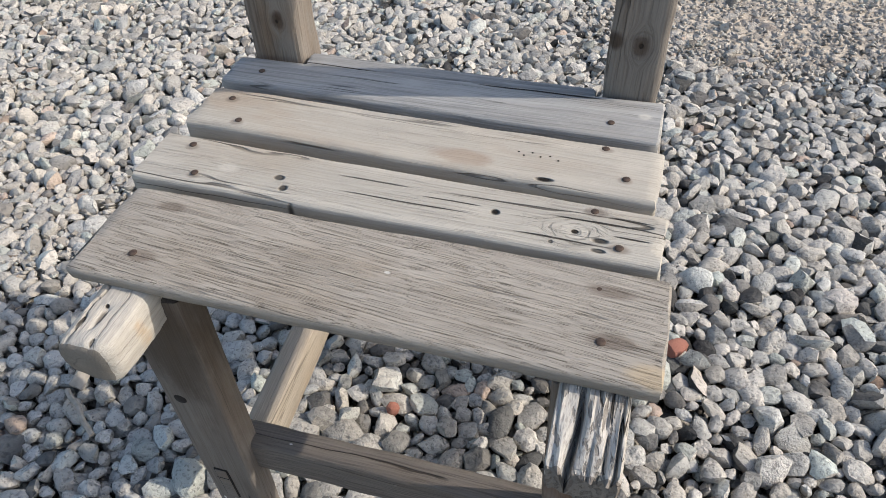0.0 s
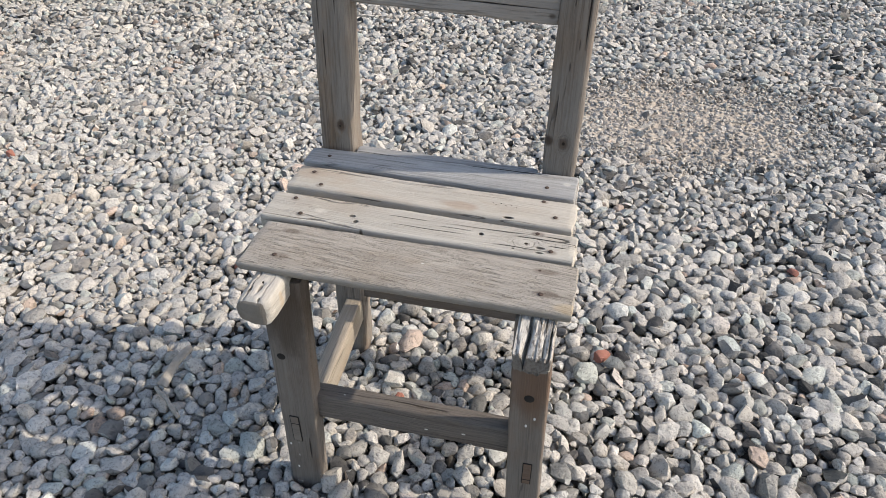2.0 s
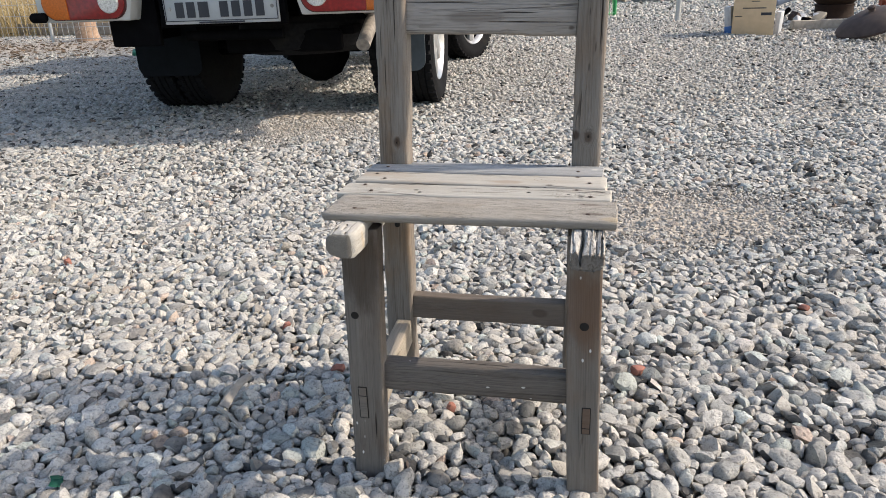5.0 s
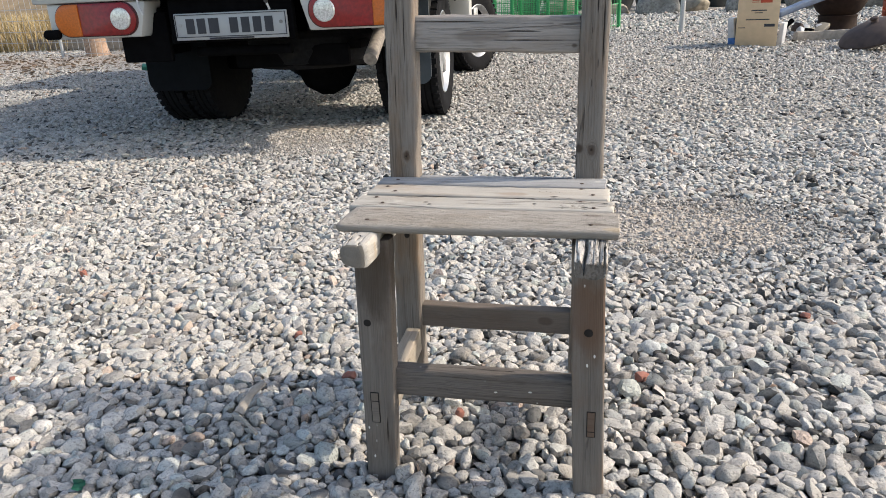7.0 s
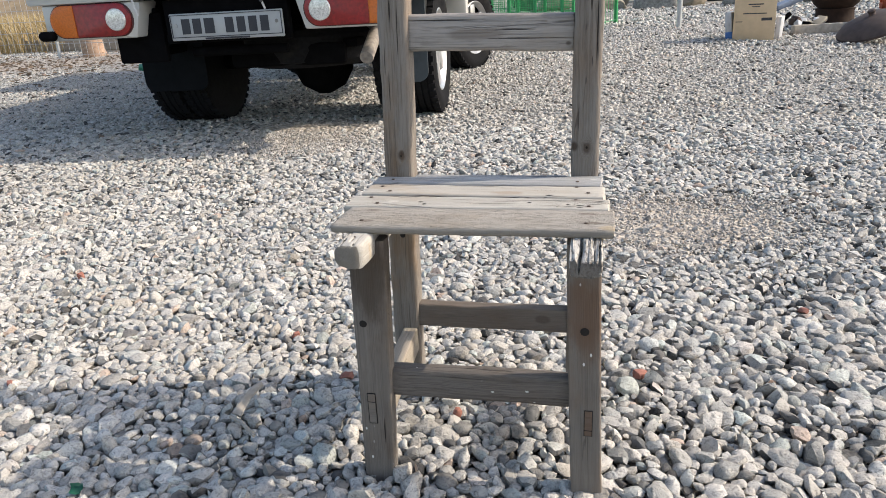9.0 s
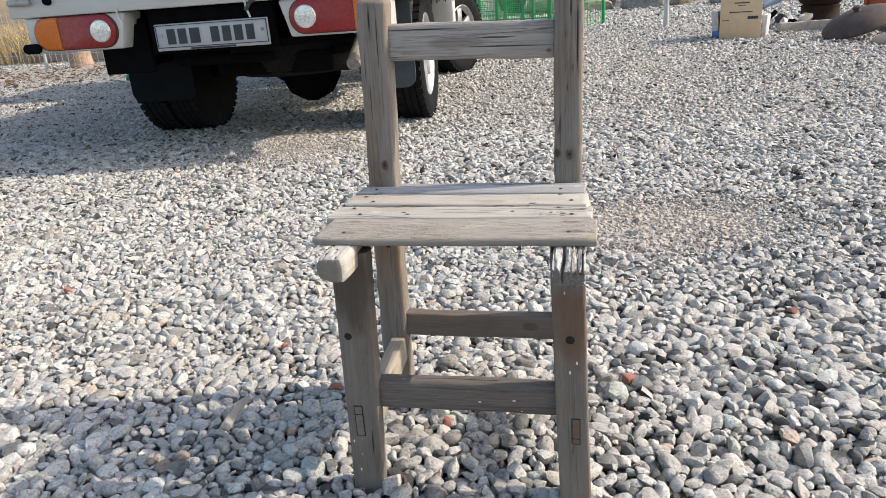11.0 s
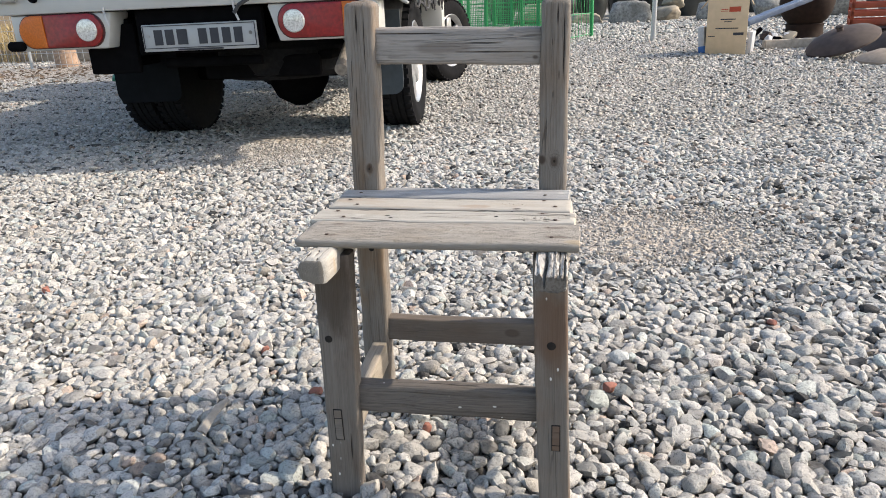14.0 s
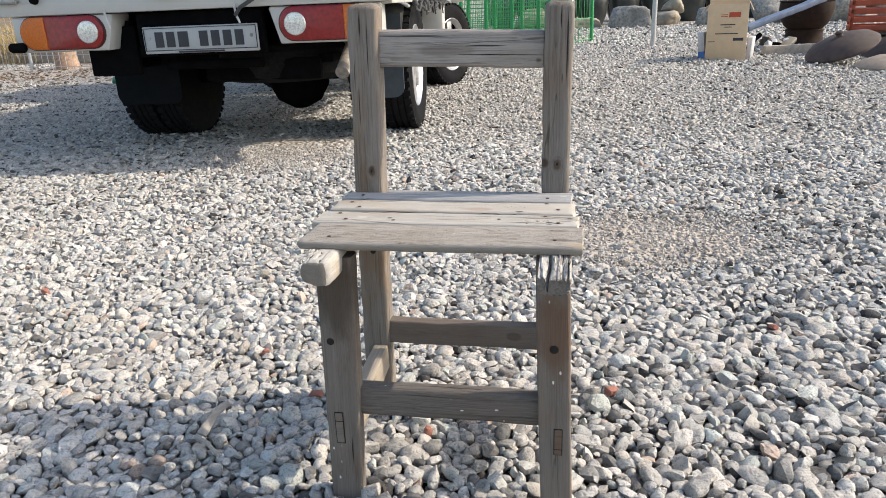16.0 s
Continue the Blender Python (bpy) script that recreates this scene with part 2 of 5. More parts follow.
    crack = n.math("MULTIPLY", n.math("MULTIPLY", thin, where), cracks, clamp=True)
    c = n.mix(n.math("MULTIPLY", crack, 0.92), c, (0.018, 0.014, 0.011))
    height = n.math("ADD", n.math("MULTIPLY", fibre, 0.45), n.math("MULTIPLY", band, 0.25))
    height = n.math("SUBTRACT", height, n.math("ADD", n.math("MULTIPLY", crack, 1.6), n.math("MULTIPLY", line, 0.55)))
    if ring is not None:
        c = n.mix(n.math("MULTIPLY", ring, 0.2 if dark_knot else 0.55), c, tuple(d * 0.8 for d in dark))
        if dark_knot:
            c = n.mix(n.span(n.math("ADD", r, n.math("MULTIPLY", n.math("SUBTRACT", wob, 0.5), knot_size)), knot_size * 1.2, knot_size * 0.4, 0, 0.7), c, (0.05, 0.028, 0.016))
        else:
            c = n.mix(n.span(r, knot_size * 0.75, knot_size * 0.5, 0, 0.4), c, tuple(min(1, g * 1.3) for g in grey))
        c = n.mix(core, c, (0.03, 0.022, 0.016))
        height = n.math("SUBTRACT", height, n.math("ADD", n.math("MULTIPLY", ring, 0.35), n.math("MULTIPLY", core, 1.2)))
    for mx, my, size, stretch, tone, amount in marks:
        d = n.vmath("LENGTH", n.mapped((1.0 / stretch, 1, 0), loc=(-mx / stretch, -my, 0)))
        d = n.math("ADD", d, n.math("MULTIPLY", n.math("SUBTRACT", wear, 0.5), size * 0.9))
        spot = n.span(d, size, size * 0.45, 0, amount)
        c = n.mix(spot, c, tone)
        if tone[0] < 0.03:
            height = n.math("SUBTRACT", height, n.math("MULTIPLY", spot, 1.8))
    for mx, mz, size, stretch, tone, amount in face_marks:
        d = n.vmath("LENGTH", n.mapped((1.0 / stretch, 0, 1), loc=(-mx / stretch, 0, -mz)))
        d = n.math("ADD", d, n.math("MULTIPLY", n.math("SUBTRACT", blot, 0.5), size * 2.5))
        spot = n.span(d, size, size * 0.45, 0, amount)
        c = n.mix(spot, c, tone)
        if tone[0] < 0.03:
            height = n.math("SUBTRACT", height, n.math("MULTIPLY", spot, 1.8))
    # Weathered end grain, with the end face's shade put into the colour.
    if end_grain_shade is not None:
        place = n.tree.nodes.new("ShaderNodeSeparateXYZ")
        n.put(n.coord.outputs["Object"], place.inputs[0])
        c = n.mix(n.math("MULTIPLY", n.math("LESS_THAN", place.outputs[0], end_grain_shade + end_blend), 0.8), c, tuple(d * 1.35 for d in dark))
    if flecks > 0:
        cell = n.voronoi(n.mapped((45, 90, 90), vec=base), 1.0)
        c = n.mix(n.math("MULTIPLY", n.span(cell, 0.13, 0.09), n.span(n.noise(n.mapped((12, 12, 12), loc=(5, 5, 5), vec=base), 1.0, 2), 0.52, 0.6)), c, (0.62, 0.60, 0.56))
    return n.done(c, n.span(fibre, 0.2, 0.8, 0.92, 0.74), n.bump(height, 1.0, 0.0016), specular_ior_level=0.2)


STAIN, HOLE = (0.095, 0.062, 0.045), (0.014, 0.011, 0.009)
# Sawn edge browned: weathering, plus its shade put into the colour.
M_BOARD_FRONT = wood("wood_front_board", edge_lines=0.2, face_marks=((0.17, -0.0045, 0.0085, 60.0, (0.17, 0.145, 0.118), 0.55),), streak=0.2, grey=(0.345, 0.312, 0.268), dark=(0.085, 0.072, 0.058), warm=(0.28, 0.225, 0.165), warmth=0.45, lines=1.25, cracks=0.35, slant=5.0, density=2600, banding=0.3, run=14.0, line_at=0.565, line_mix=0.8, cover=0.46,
                     marks=((0.035, 0.0240, 0.0058, 2.2, STAIN, 0.45), (0.039, -0.0179, 0.0058, 2.2, STAIN, 0.45), (0.304, 0.0199, 0.0058, 2.6, STAIN, 0.5), (0.309, -0.0131, 0.0058, 2.6, STAIN, 0.5),
                            (0.332, -0.0292, 0.009, 2.2, (0.46, 0.35, 0.21), 0.5), (0.183, 0.0046, 0.0016, 1.5, (0.6, 0.58, 0.54), 0.8)))
M_BOARD_KNOT = wood("wood_knotty_board", edge_lines=0.2, streak=0.12, grey=(0.42, 0.388, 0.335), dark=(0.12, 0.105, 0.088), warmth=0.3, banding=0.4, lines=0.3, run=13.0, density=900, line_at=0.56, cover=0.50, cracks=0.8, knot=(0.292, -0.0047, 0.008), knot_size=0.0095,
                    marks=((0.302, 0.0060, 0.0009, 36.0, HOLE, 0.9), (0.285, -0.0130, 0.0009, 36.0, HOLE, 0.85), (0.190, -0.0050, 0.0008, 60.0, HOLE, 0.8), (0.160, 0.0090, 0.0008, 36.0, HOLE, 0.7), (0.324, -0.0030, 0.0009, 15.0, HOLE, 0.9), (0.322, 0.0120, 0.0009, 15.0, HOLE, 0.85), (0.215, 0.0030, 0.0008, 30.0, HOLE, 0.8),
                           (0.026, 0.0121, 0.0042, 1.5, STAIN, 0.4), (0.043, -0.0154, 0.0042, 1.5, STAIN, 0.4), (0.301, 0.0144, 0.0046, 1.8, STAIN, 0.5), (0.318, -0.0126, 0.0046, 1.8, STAIN, 0.5),
                           (0.243, 0.0002, 0.0030, 1.2, HOLE, 1.0), (0.100, -0.0032, 0.0028, 1.5, HOLE, 0.8), (0.107, -0.0122, 0.0036, 1.0, HOLE, 0.85), (0.062, -0.0023, 0.006, 1.6, (0.55, 0.51, 0.44), 0.6),
                           (0.307, -0.0086, 0.0026, 2.5, HOLE, 0.9), (0.307, -0.0170, 0.0020, 2.5, HOLE, 0.8), (0.28, -0.0165, 0.0016, 1.2, HOLE, 0.7), (0.117, -0.0262, 0.004, 0.8, HOLE, 0.8)))
M_BOARD_MID = wood("wood_middle_board", edge_lines=0.2, streak=0.1, grey=(0.425, 0.388, 0.332), dark=(0.14, 0.122, 0.102), warm=(0.36, 0.275, 0.195), warmth=0.6, banding=0.3, lines=0.2, run=13.0, density=900, line_at=0.57, cover=0.52, cracks=0.6,
                   marks=((0.205, -0.0120, 0.0110, 2.4, (0.30, 0.20, 0.13), 0.45), (0.021, 0.0090, 0.0042, 1.5, STAIN, 0.4), (0.039, -0.0159, 0.0042, 1.5, STAIN, 0.4), (0.296, 0.0189, 0.0042, 1.5, STAIN, 0.4), (0.312, -0.0090, 0.0042, 1.5, STAIN, 0.4),
                          (0.263, -0.0211, 0.0024, 3.2, HOLE, 1.0), (0.241, 0.0029, 0.0009, 1.0, HOLE, 1.0), (0.245, -0.0001, 0.0009, 1.0, HOLE, 1.0), (0.250, 0.0039, 0.0009, 1.0, HOLE, 1.0), (0.256, 0.0009, 0.0009, 1.0, HOLE, 1.0), (0.262, 0.0029, 0.0009, 1.0, HOLE, 1.0), (0.268, -0.0001, 0.0009, 1.0, HOLE, 1.0)))
M_BOARD_BACK = wood("wood_back_board", streak=0.3, grey=(0.335, 0.33, 0.318), dark=(0.10, 0.098, 0.093), warmth=0.10, lines=0.4, cracks=1.0, marks=((0.245, 0.0190, 0.0013, 45.0, HOLE, 0.95), (0.115, 0.006, 0.0006, 60.0, HOLE, 0.7), (0.321, 0.004, 0.004, 1.5, (0.5, 0.48, 0.44), 0.8),))
M_STRETCHER = wood("wood_grey_stretcher", grey=(0.14, 0.122, 0.107), dark=(0.042, 0.035, 0.029), warm=(0.11, 0.08, 0.055), warmth=0.35, lines=0.5, cracks=0.8, flecks=0.6, cover=0.42)
M_REAR = wood("wood_brown_stretcher", grey=(0.165, 0.138, 0.115), dark=(0.06, 0.047, 0.037), warm=(0.14, 0.095, 0.065), warmth=0.5, lines=0.12, cracks=0.15, streak=0.2, face_marks=((0.205, 0.002, 0.008, 1.6, (0.075, 0.055, 0.042), 0.6),))
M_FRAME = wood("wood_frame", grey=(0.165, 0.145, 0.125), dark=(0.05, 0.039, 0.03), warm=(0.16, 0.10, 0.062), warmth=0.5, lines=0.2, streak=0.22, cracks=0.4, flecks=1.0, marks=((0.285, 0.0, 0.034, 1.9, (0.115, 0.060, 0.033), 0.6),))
# First mark darkens the leg's top: browner wood plus painted seat shade.
M_LEG = wood("wood_shade_stained_leg", grey=(0.165, 0.145, 0.126), dark=(0.035, 0.026, 0.019), warm=(0.10, 0.060, 0.033), warmth=0.5, lines=0.2, streak=0.22, cracks=0.5, flecks=1.0, marks=((0.33, 0.0, 0.034, 2.4, (0.04, 0.027, 0.017), 0.6), (0.10, -0.012, 0.0012, 20.0, HOLE, 0.9)))
M_POST_LEFT = wood("wood_post_paler", streak=0.28, run=6.0, line_at=0.55, marks=((0.43, -0.006, 0.004, 1.5, (0.05, 0.03, 0.02), 0.6), (0.60, -0.006, 0.0008, 50.0, HOLE, 0.9), (0.52, 0.009, 0.0008, 40.0, HOLE, 0.8), (0.635, 0.004, 0.0014, 14.0, HOLE, 0.9), (0.57, 0.014, 0.0007, 40.0, HOLE, 0.7)), grey=(0.215, 0.189, 0.162), dark=(0.06, 0.046, 0.035), warm=(0.21, 0.132, 0.075), warmth=0.7, cover=0.5, lines=0.55, cracks=0.45, knot=(0.425, -0.004, 0.018), knot_size=0.006, dark_knot=True)
M_POST_RIGHT = wood("wood_post_knot", streak=0.28, run=6.0, line_at=0.55, grey=(0.205, 0.182, 0.158), dark=(0.058, 0.044, 0.034), warm=(0.185, 0.117, 0.068), warmth=0.4, cover=0.5, lines=0.55, cracks=0.5, knot=(0.436, -0.002, 0.018), knot_size=0.0075, dark_knot=True,
                    marks=((0.438, 0.0155, 0.0075, 1.2, (0.045, 0.027, 0.017), 0.8), (0.595, -0.0120, 0.0010, 55.0, HOLE, 0.95), (0.555, -0.0060, 0.0008, 10.0, HOLE, 0.6), (0.530, 0.0015, 0.0009, 8.0, HOLE, 0.6), (0.60, 0.0035, 0.0007, 8.0, HOLE, 0.5), (0.635, -0.003, 0.0012, 14.0, HOLE, 0.9), (0.48, 0.010, 0.0007, 30.0, HOLE, 0.8)))
M_RAIL = wood("wood_rail", streak=0.22, run=6.0, line_at=0.56, face_marks=((0.185, -0.008, 0.0011, 70.0, HOLE, 0.95), (0.160, 0.004, 0.0010, 30.0, HOLE, 0.9), (0.228, -0.015, 0.005, 1.4, (0.06, 0.04, 0.028), 0.7), (0.05, 0.017, 0.0008, 70.0, HOLE, 0.8), (0.10, -0.002, 0.009, 6.0, (0.13, 0.10, 0.08), 0.5)), grey=(0.31, 0.282, 0.255), dark=(0.07, 0.058, 0.049), warm=(0.22, 0.165, 0.12), cover=0.5, warmth=0.3, lines=0.55, cracks=0.6)
# Rail ends: dark end grain that also carries painted shade.
M_STUB = wood("wood_frayed", grey=(0.44, 0.415, 0.375), dark=(0.10, 0.085, 0.072), warm=(0.36, 0.26, 0.14), warmth=0.25, lines=1.2, cracks=1.2, bleach=0.3, end_grain_shade=-0.0435, end_blend=0.0)
M_LOG = wood("wood_bleached_log", grey=(0.44, 0.41, 0.36), dark=(0.10, 0.086, 0.07), warm=(0.42, 0.33, 0.22), warmth=0.3, lines=0.12, cracks=0.3, bleach=0.5, streak=0.15, end_grain_shade=-0.0434, end_blend=0.0,
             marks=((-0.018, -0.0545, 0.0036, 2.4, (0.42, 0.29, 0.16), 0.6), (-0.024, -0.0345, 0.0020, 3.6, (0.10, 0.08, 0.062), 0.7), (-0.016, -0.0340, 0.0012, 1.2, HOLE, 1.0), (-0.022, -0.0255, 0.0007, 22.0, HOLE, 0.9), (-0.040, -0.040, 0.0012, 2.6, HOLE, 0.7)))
M_PALE = wood("wood_pale_stretcher", streak=0.25, grey=(0.33, 0.287, 0.232), dark=(0.15, 0.12, 0.09), warm=(0.34, 0.26, 0.175), warmth=0.5, lines=0.35, cracks=0.4)
M_NAIL = plain("rusty_nail", (0.075, 0.05, 0.038), 0.75, 0.35, 0.4, 400)
M_HOLE = plain("dark_hole", (0.012, 0.009, 0.007), 0.95)


# bare, sandy patches of the yard: place, size, amount
PATCHES = (((0.53, 1.20, 0), 0.37, 0.75), ((-1.05, 2.35, 0), 0.5, 0.55), ((-0.45, 0.33, 0), 0.22, 0.28), ((-6.2, 7.0, 0), 1.5, 0.7))


def stone_material(name, patches=True, unshaded=1.0):
    n = Nodes(name, 0.85)
    r = n.island()
    p = n.coord.outputs["Object"]
    drift = n.math("MULTIPLY", n.math("SUBTRACT", n.noise(p, 6.5, 3), 0.44), 0.48)
    place = n.tree.nodes.new("ShaderNodeSeparateXYZ")
    n.put(p, place.inputs[0])
    drift = n.math("ADD", drift, n.math("MULTIPLY", n.span(place.outputs[0], -0.5, 0.9, 0.06, -0.04), n.span(place.outputs[1], 0.7, 1.5, 1.0, 0.0)))
    tone = n.ramp(n.math("ADD", r, drift, clamp=True), [(0.0, (0.035, 0.036, 0.038)), (0.06, (0.07, 0.07, 0.071)), (0.11, (0.17, 0.167, 0.162)), (0.20, (0.36, 0.353, 0.335)), (0.55, (0.46, 0.45, 0.428)),
                      (0.84, (0.505, 0.495, 0.473)), (1.0, (0.56, 0.55, 0.53))])
    other = n.math("FRACT", n.math("MULTIPLY", r, 57.31))
    tint = n.ramp(other, [(0.0, (0.90, 1.0, 0.98)), (0.12, (0.97, 1.0, 1.0)), (0.5, (1.01, 1.0, 0.98)), (0.88, (1.03, 1.0, 0.95)), (0.97, (1.03, 1.0, 0.96)), (1.0, (1.10, 0.97, 0.91))])
    tone = n.mix(n.math("MULTIPLY", n.math("GREATER_THAN", other, 0.985), 0.45), tone, (0.38, 0.29, 0.22))
    # Inner mix sinks the tone, putting the shade of gaps into the colour.
    c = n.mix(1.0, n.mix(1.0 - unshaded, tone, (0.05, 0.045, 0.038)), tint, "MULTIPLY")
    c = n.mix(1.0, c, (0.995, 0.97, 0.942), "MULTIPLY")
    fine = n.noise(p, 330, 5, 0.65)
    pits = n.noise(p, 150, 4, 0.6)
    c = n.mix(n.span(fine, 0.48, 0.32, 0, 0.65), c, (0.12, 0.115, 0.108))
    c = n.mix(n.span(pits, 0.52, 0.72, 0, 1.0), c, (1.22, 1.21, 1.2), "MULTIPLY")
    c = n.mix(n.span(pits, 0.47, 0.33, 0, 1.0), c, (0.64, 0.64, 0.65), "MULTIPLY")
    dust = n.span(n.noise(p, 3.1, 4), 0.5, 0.68, 0, 0.14)
    c = n.mix(dust, c, (0.40, 0.345, 0.27))
    if patches:
        for place, size, amount in PATCHES:
            d = n.vmath("DISTANCE", p, place)
            d = n.math("ADD", d, n.math("MULTIPLY", n.math("SUBTRACT", n.noise(p, 6, 4), 0.5), 0.7))
            c = n.mix(n.span(d, size, size * 0.3, 0, amount * 0.62), c, (0.45, 0.39, 0.325))
    h = n.math("ADD", n.math("MULTIPLY", fine, 0.5), pits)
    return n.done(c, 0.88, n.bump(h, 1.0, 0.0040), specular_ior_level=0.25)


M_STONE = stone_material("gravel_stone")
# Near-black chippings: shade between the loose stones, put into their colour.
M_CHIP = stone_material("gap_shade_chippings", False, 0.15)


def ground_material():
    n = Nodes("gravel_ground", 0.9)
    p = n.coord.outputs["Object"]
    warp = n.vmath("SCALE", n.vmath("SUBTRACT", n.noise(p, 60, 2, colour=True), (0.5, 0.5, 0.5)))
    warp.node.inputs["Scale"].default_value = 0.012
    q = n.vmath("ADD", p, warp)
    cell = n.voronoi(q, 42.0)
    ids = n.voronoi(q, 42.0, out="Color")
    sep = n.tree.nodes.new("ShaderNodeSeparateColor")
    n.put(ids, sep.inputs[0])
    tone = n.ramp(sep.outputs[0], [(0.0, (0.14, 0.135, 0.127)), (0.12, (0.34, 0.322, 0.29)), (0.5, (0.45, 0.428, 0.388)), (0.85, (0.50, 0.478, 0.435)), (1.0, (0.55, 0.527, 0.485))])
    c = n.mix(n.span(cell, 0.35, 0.65, 0, 0.75), tone, (0.17, 0.15, 0.125))
    c = n.mix(n.span(n.noise(p, 0.9, 5), 0.5, 0.72, 0, 0.35), c, (0.40, 0.345, 0.27))
    for place, size, amount in PATCHES:
        c = n.mix(n.span(n.vmath("DISTANCE", p, place), size, size * 0.4, 0, amount), c, (0.42, 0.362, 0.298))
    h = n.math("SUBTRACT", 1.0, cell)
    return n.done(c, 0.9, n.bump(n.math("ADD", h, n.math("MULTIPLY", n.noise(p, 90, 3), 0.3)), 1.0, 0.02), specular_ior_level=0.2)


M_GROUND = ground_material()
M_BRICK = plain("brick_fragment", (0.30, 0.125, 0.09), 0.9, 0, 0.3, 300, relief=0.5)
M_WHITE = plain("white_truck_paint", (0.46, 0.453, 0.425), 0.35, 0, 0.05, 8, 0.25, (0.35, 0.31, 0.26))
M_GREYSTEEL = plain("grey_steel", (0.34, 0.34, 0.33), 0.5, 0.5, 0.15, 40, 0.3)
M_BLACK = plain("black_chassis", (0.0045, 0.0045, 0.005), 0.9, 0, 0.3, 20, 0.12, (0.010, 0.0095, 0.008), gloss=0.03)
M_RUBBER = plain("tyre_rubber", (0.011, 0.011, 0.012), 0.92, 0, 0.25, 60, 0.2, (0.026, 0.024, 0.021), gloss=0.1)
M_FLAP = plain("mudflap_rubber", (0.007, 0.0082, 0.010), 0.85, 0, 0.2, 30, 0.12, (0.016, 0.016, 0.015), gloss=0.1)
# Paler copy of the flap rubber: light on the right flap, as colour.
M_FLAPPALE = plain("lit_dusty_mudflap", (0.045, 0.056, 0.064), 0.6, 0, 0.15, 30, 0.25, (0.08, 0.08, 0.078), gloss=0.3)
M_ALLOY = plain("silver_wheel", (0.42, 0.42, 0.42), 0.35, 0.7, 0.06, 30, 0.15)
M_RED = plain("red_lamp_lens", (0.22, 0.008, 0.009), 0.3, 0, 0.35, 60)
M_LENSRIM = plain("dark_red_lens_rim", (0.05, 0.006, 0.006), 0.45, 0, 0.2, 60)
M_AMBER = plain("amber_lamp_lens", (0.50, 0.115, 0.008), 0.3, 0, 0.2, 120)
M_CLEAR = plain("clear_lamp_lens", (0.62, 0.62, 0.60), 0.12, 0.35, 0.35, 160)
M_PLATE = plain("plate_white", (0.36, 0.37, 0.37), 0.4, 0, 0.05, 20, 0.1)
M_INK = plain("dark_ink", (0.02, 0.022, 0.03), 0.5)
M_RUSTPIPE = plain("rusty_exhaust", (0.24, 0.21, 0.18), 0.75, 0.3, 0.3, 50)
M_CARD = plain("cardboard", (0.60, 0.44, 0.275), 0.85, 0, 0.06, 20, 0.1, (0.42, 0.30, 0.18))
M_REDINK = plain("red_print", (0.45, 0.07, 0.03), 0.8)
M_GREEN = plain("green_coated_wire", (0.015, 0.25, 0.075), 0.45, 0, 0.15, 60)
M_POT = plain("brown_pottery_glaze", (0.026, 0.0145, 0.010), 0.8, 0, 0.3, 14, 0.3, (0.038, 0.025, 0.017), gloss=0.2)
M_LID = plain("matt_brown_pottery", (0.062, 0.041, 0.033), 0.8, 0, 0.25, 18, 0.4, (0.10, 0.075, 0.058))
M_LIDPALE = plain("dusty_brown_pottery", (0.30, 0.235, 0.175), 0.85, 0, 0.2, 18)
M_ORANGE = plain("orange_plastic", (0.32, 0.055, 0.018), 0.55, 0, 0.15, 12, 0.2)
M_BLUEBAR = plain("blue_grey_metal", (0.13, 0.165, 0.23), 0.4, 0.4, 0.15, 20)
M_ROCK = plain("boulder", (0.22, 0.215, 0.20), 0.92, 0, 0.5, 22, 0.5, (0.12, 0.112, 0.092), 1.0)
M_ROCKTAN = plain("tan_boulder", (0.28, 0.245, 0.185), 0.9, 0, 0.35, 7, 0.3, (0.18, 0.14, 0.10), 0.8)
M_JAR = plain("dark_jar_glaze", (0.035, 0.038, 0.036), 0.28, 0, 0.35, 6, 0.3, (0.09, 0.09, 0.08))
M_POLE = plain("galvanised_pole", (0.42, 0.43, 0.43), 0.45, 0.5, 0.1, 40)
M_PLANK = plain("pale_plank", (0.36, 0.31, 0.25), 0.85, 0, 0.2, 30)
M_BLUE = plain("blue_plastic", (0.05, 0.16, 0.42), 0.5)
M_BAG = plain("white_plastic", (0.5, 0.5, 0.5), 0.5, 0, 0.1, 30, 0.2)
M_STUMP = plain("cut_stump_wood", (0.33, 0.22, 0.15), 0.85, 0, 0.4, 30, 0.5, (0.15, 0.10, 0.07), 0.8)
M_EARTH = plain("bare_earth", (0.30, 0.22, 0.135), 0.95, 0, 0.3, 4, 0.4, (0.2, 0.15, 0.09), 0.6)
M_LEAF = plain("dead_leaves", (0.13, 0.088, 0.055), 0.85, 0, 0.4, 50)
M_STRAW = plain("dry_grass", (0.40, 0.30, 0.145), 0.85, 0, 0.3, 60)
M_ROPE = plain("dark_rope", (0.05, 0.05, 0.052), 0.85, 0, 0.3, 90)
M_TWIG = plain("dry_twig", (0.33, 0.29, 0.24), 0.85, 0, 0.2, 120)
M_GREENBIT = plain("green_plastic_bit", (0.02, 0.15, 0.09), 0.5)


# ---------------------------------------------------------------- the yard
def rise(x, y):
    """The ground's height: a gravel yard with a slight swell where the chair stands."""
    return 0.016 * math.exp(-((x - 0.15) ** 2 + (y - 0.12) ** 2) / 0.3) + 0.006 * noise.noise((x * 1.7, y * 1.7, 2.0))


def sandiness(x, y):
    """How much of the ground at a place is sand and grit, from 0 to 1."""
    most = 0.0
    for (px, py, _), size, amount in PATCHES:
        d = math.hypot(x - px, y - py) + (0.55 * noise.noise((x * 3.1, y * 3.1, 7.0)) + 0.35 * noise.noise((x * 9.0, y * 9.0, 3.0))) * size
        most = max(most, amount * max(0.0, min(1.0, (size - d) / (size * 0.6))))
    return most


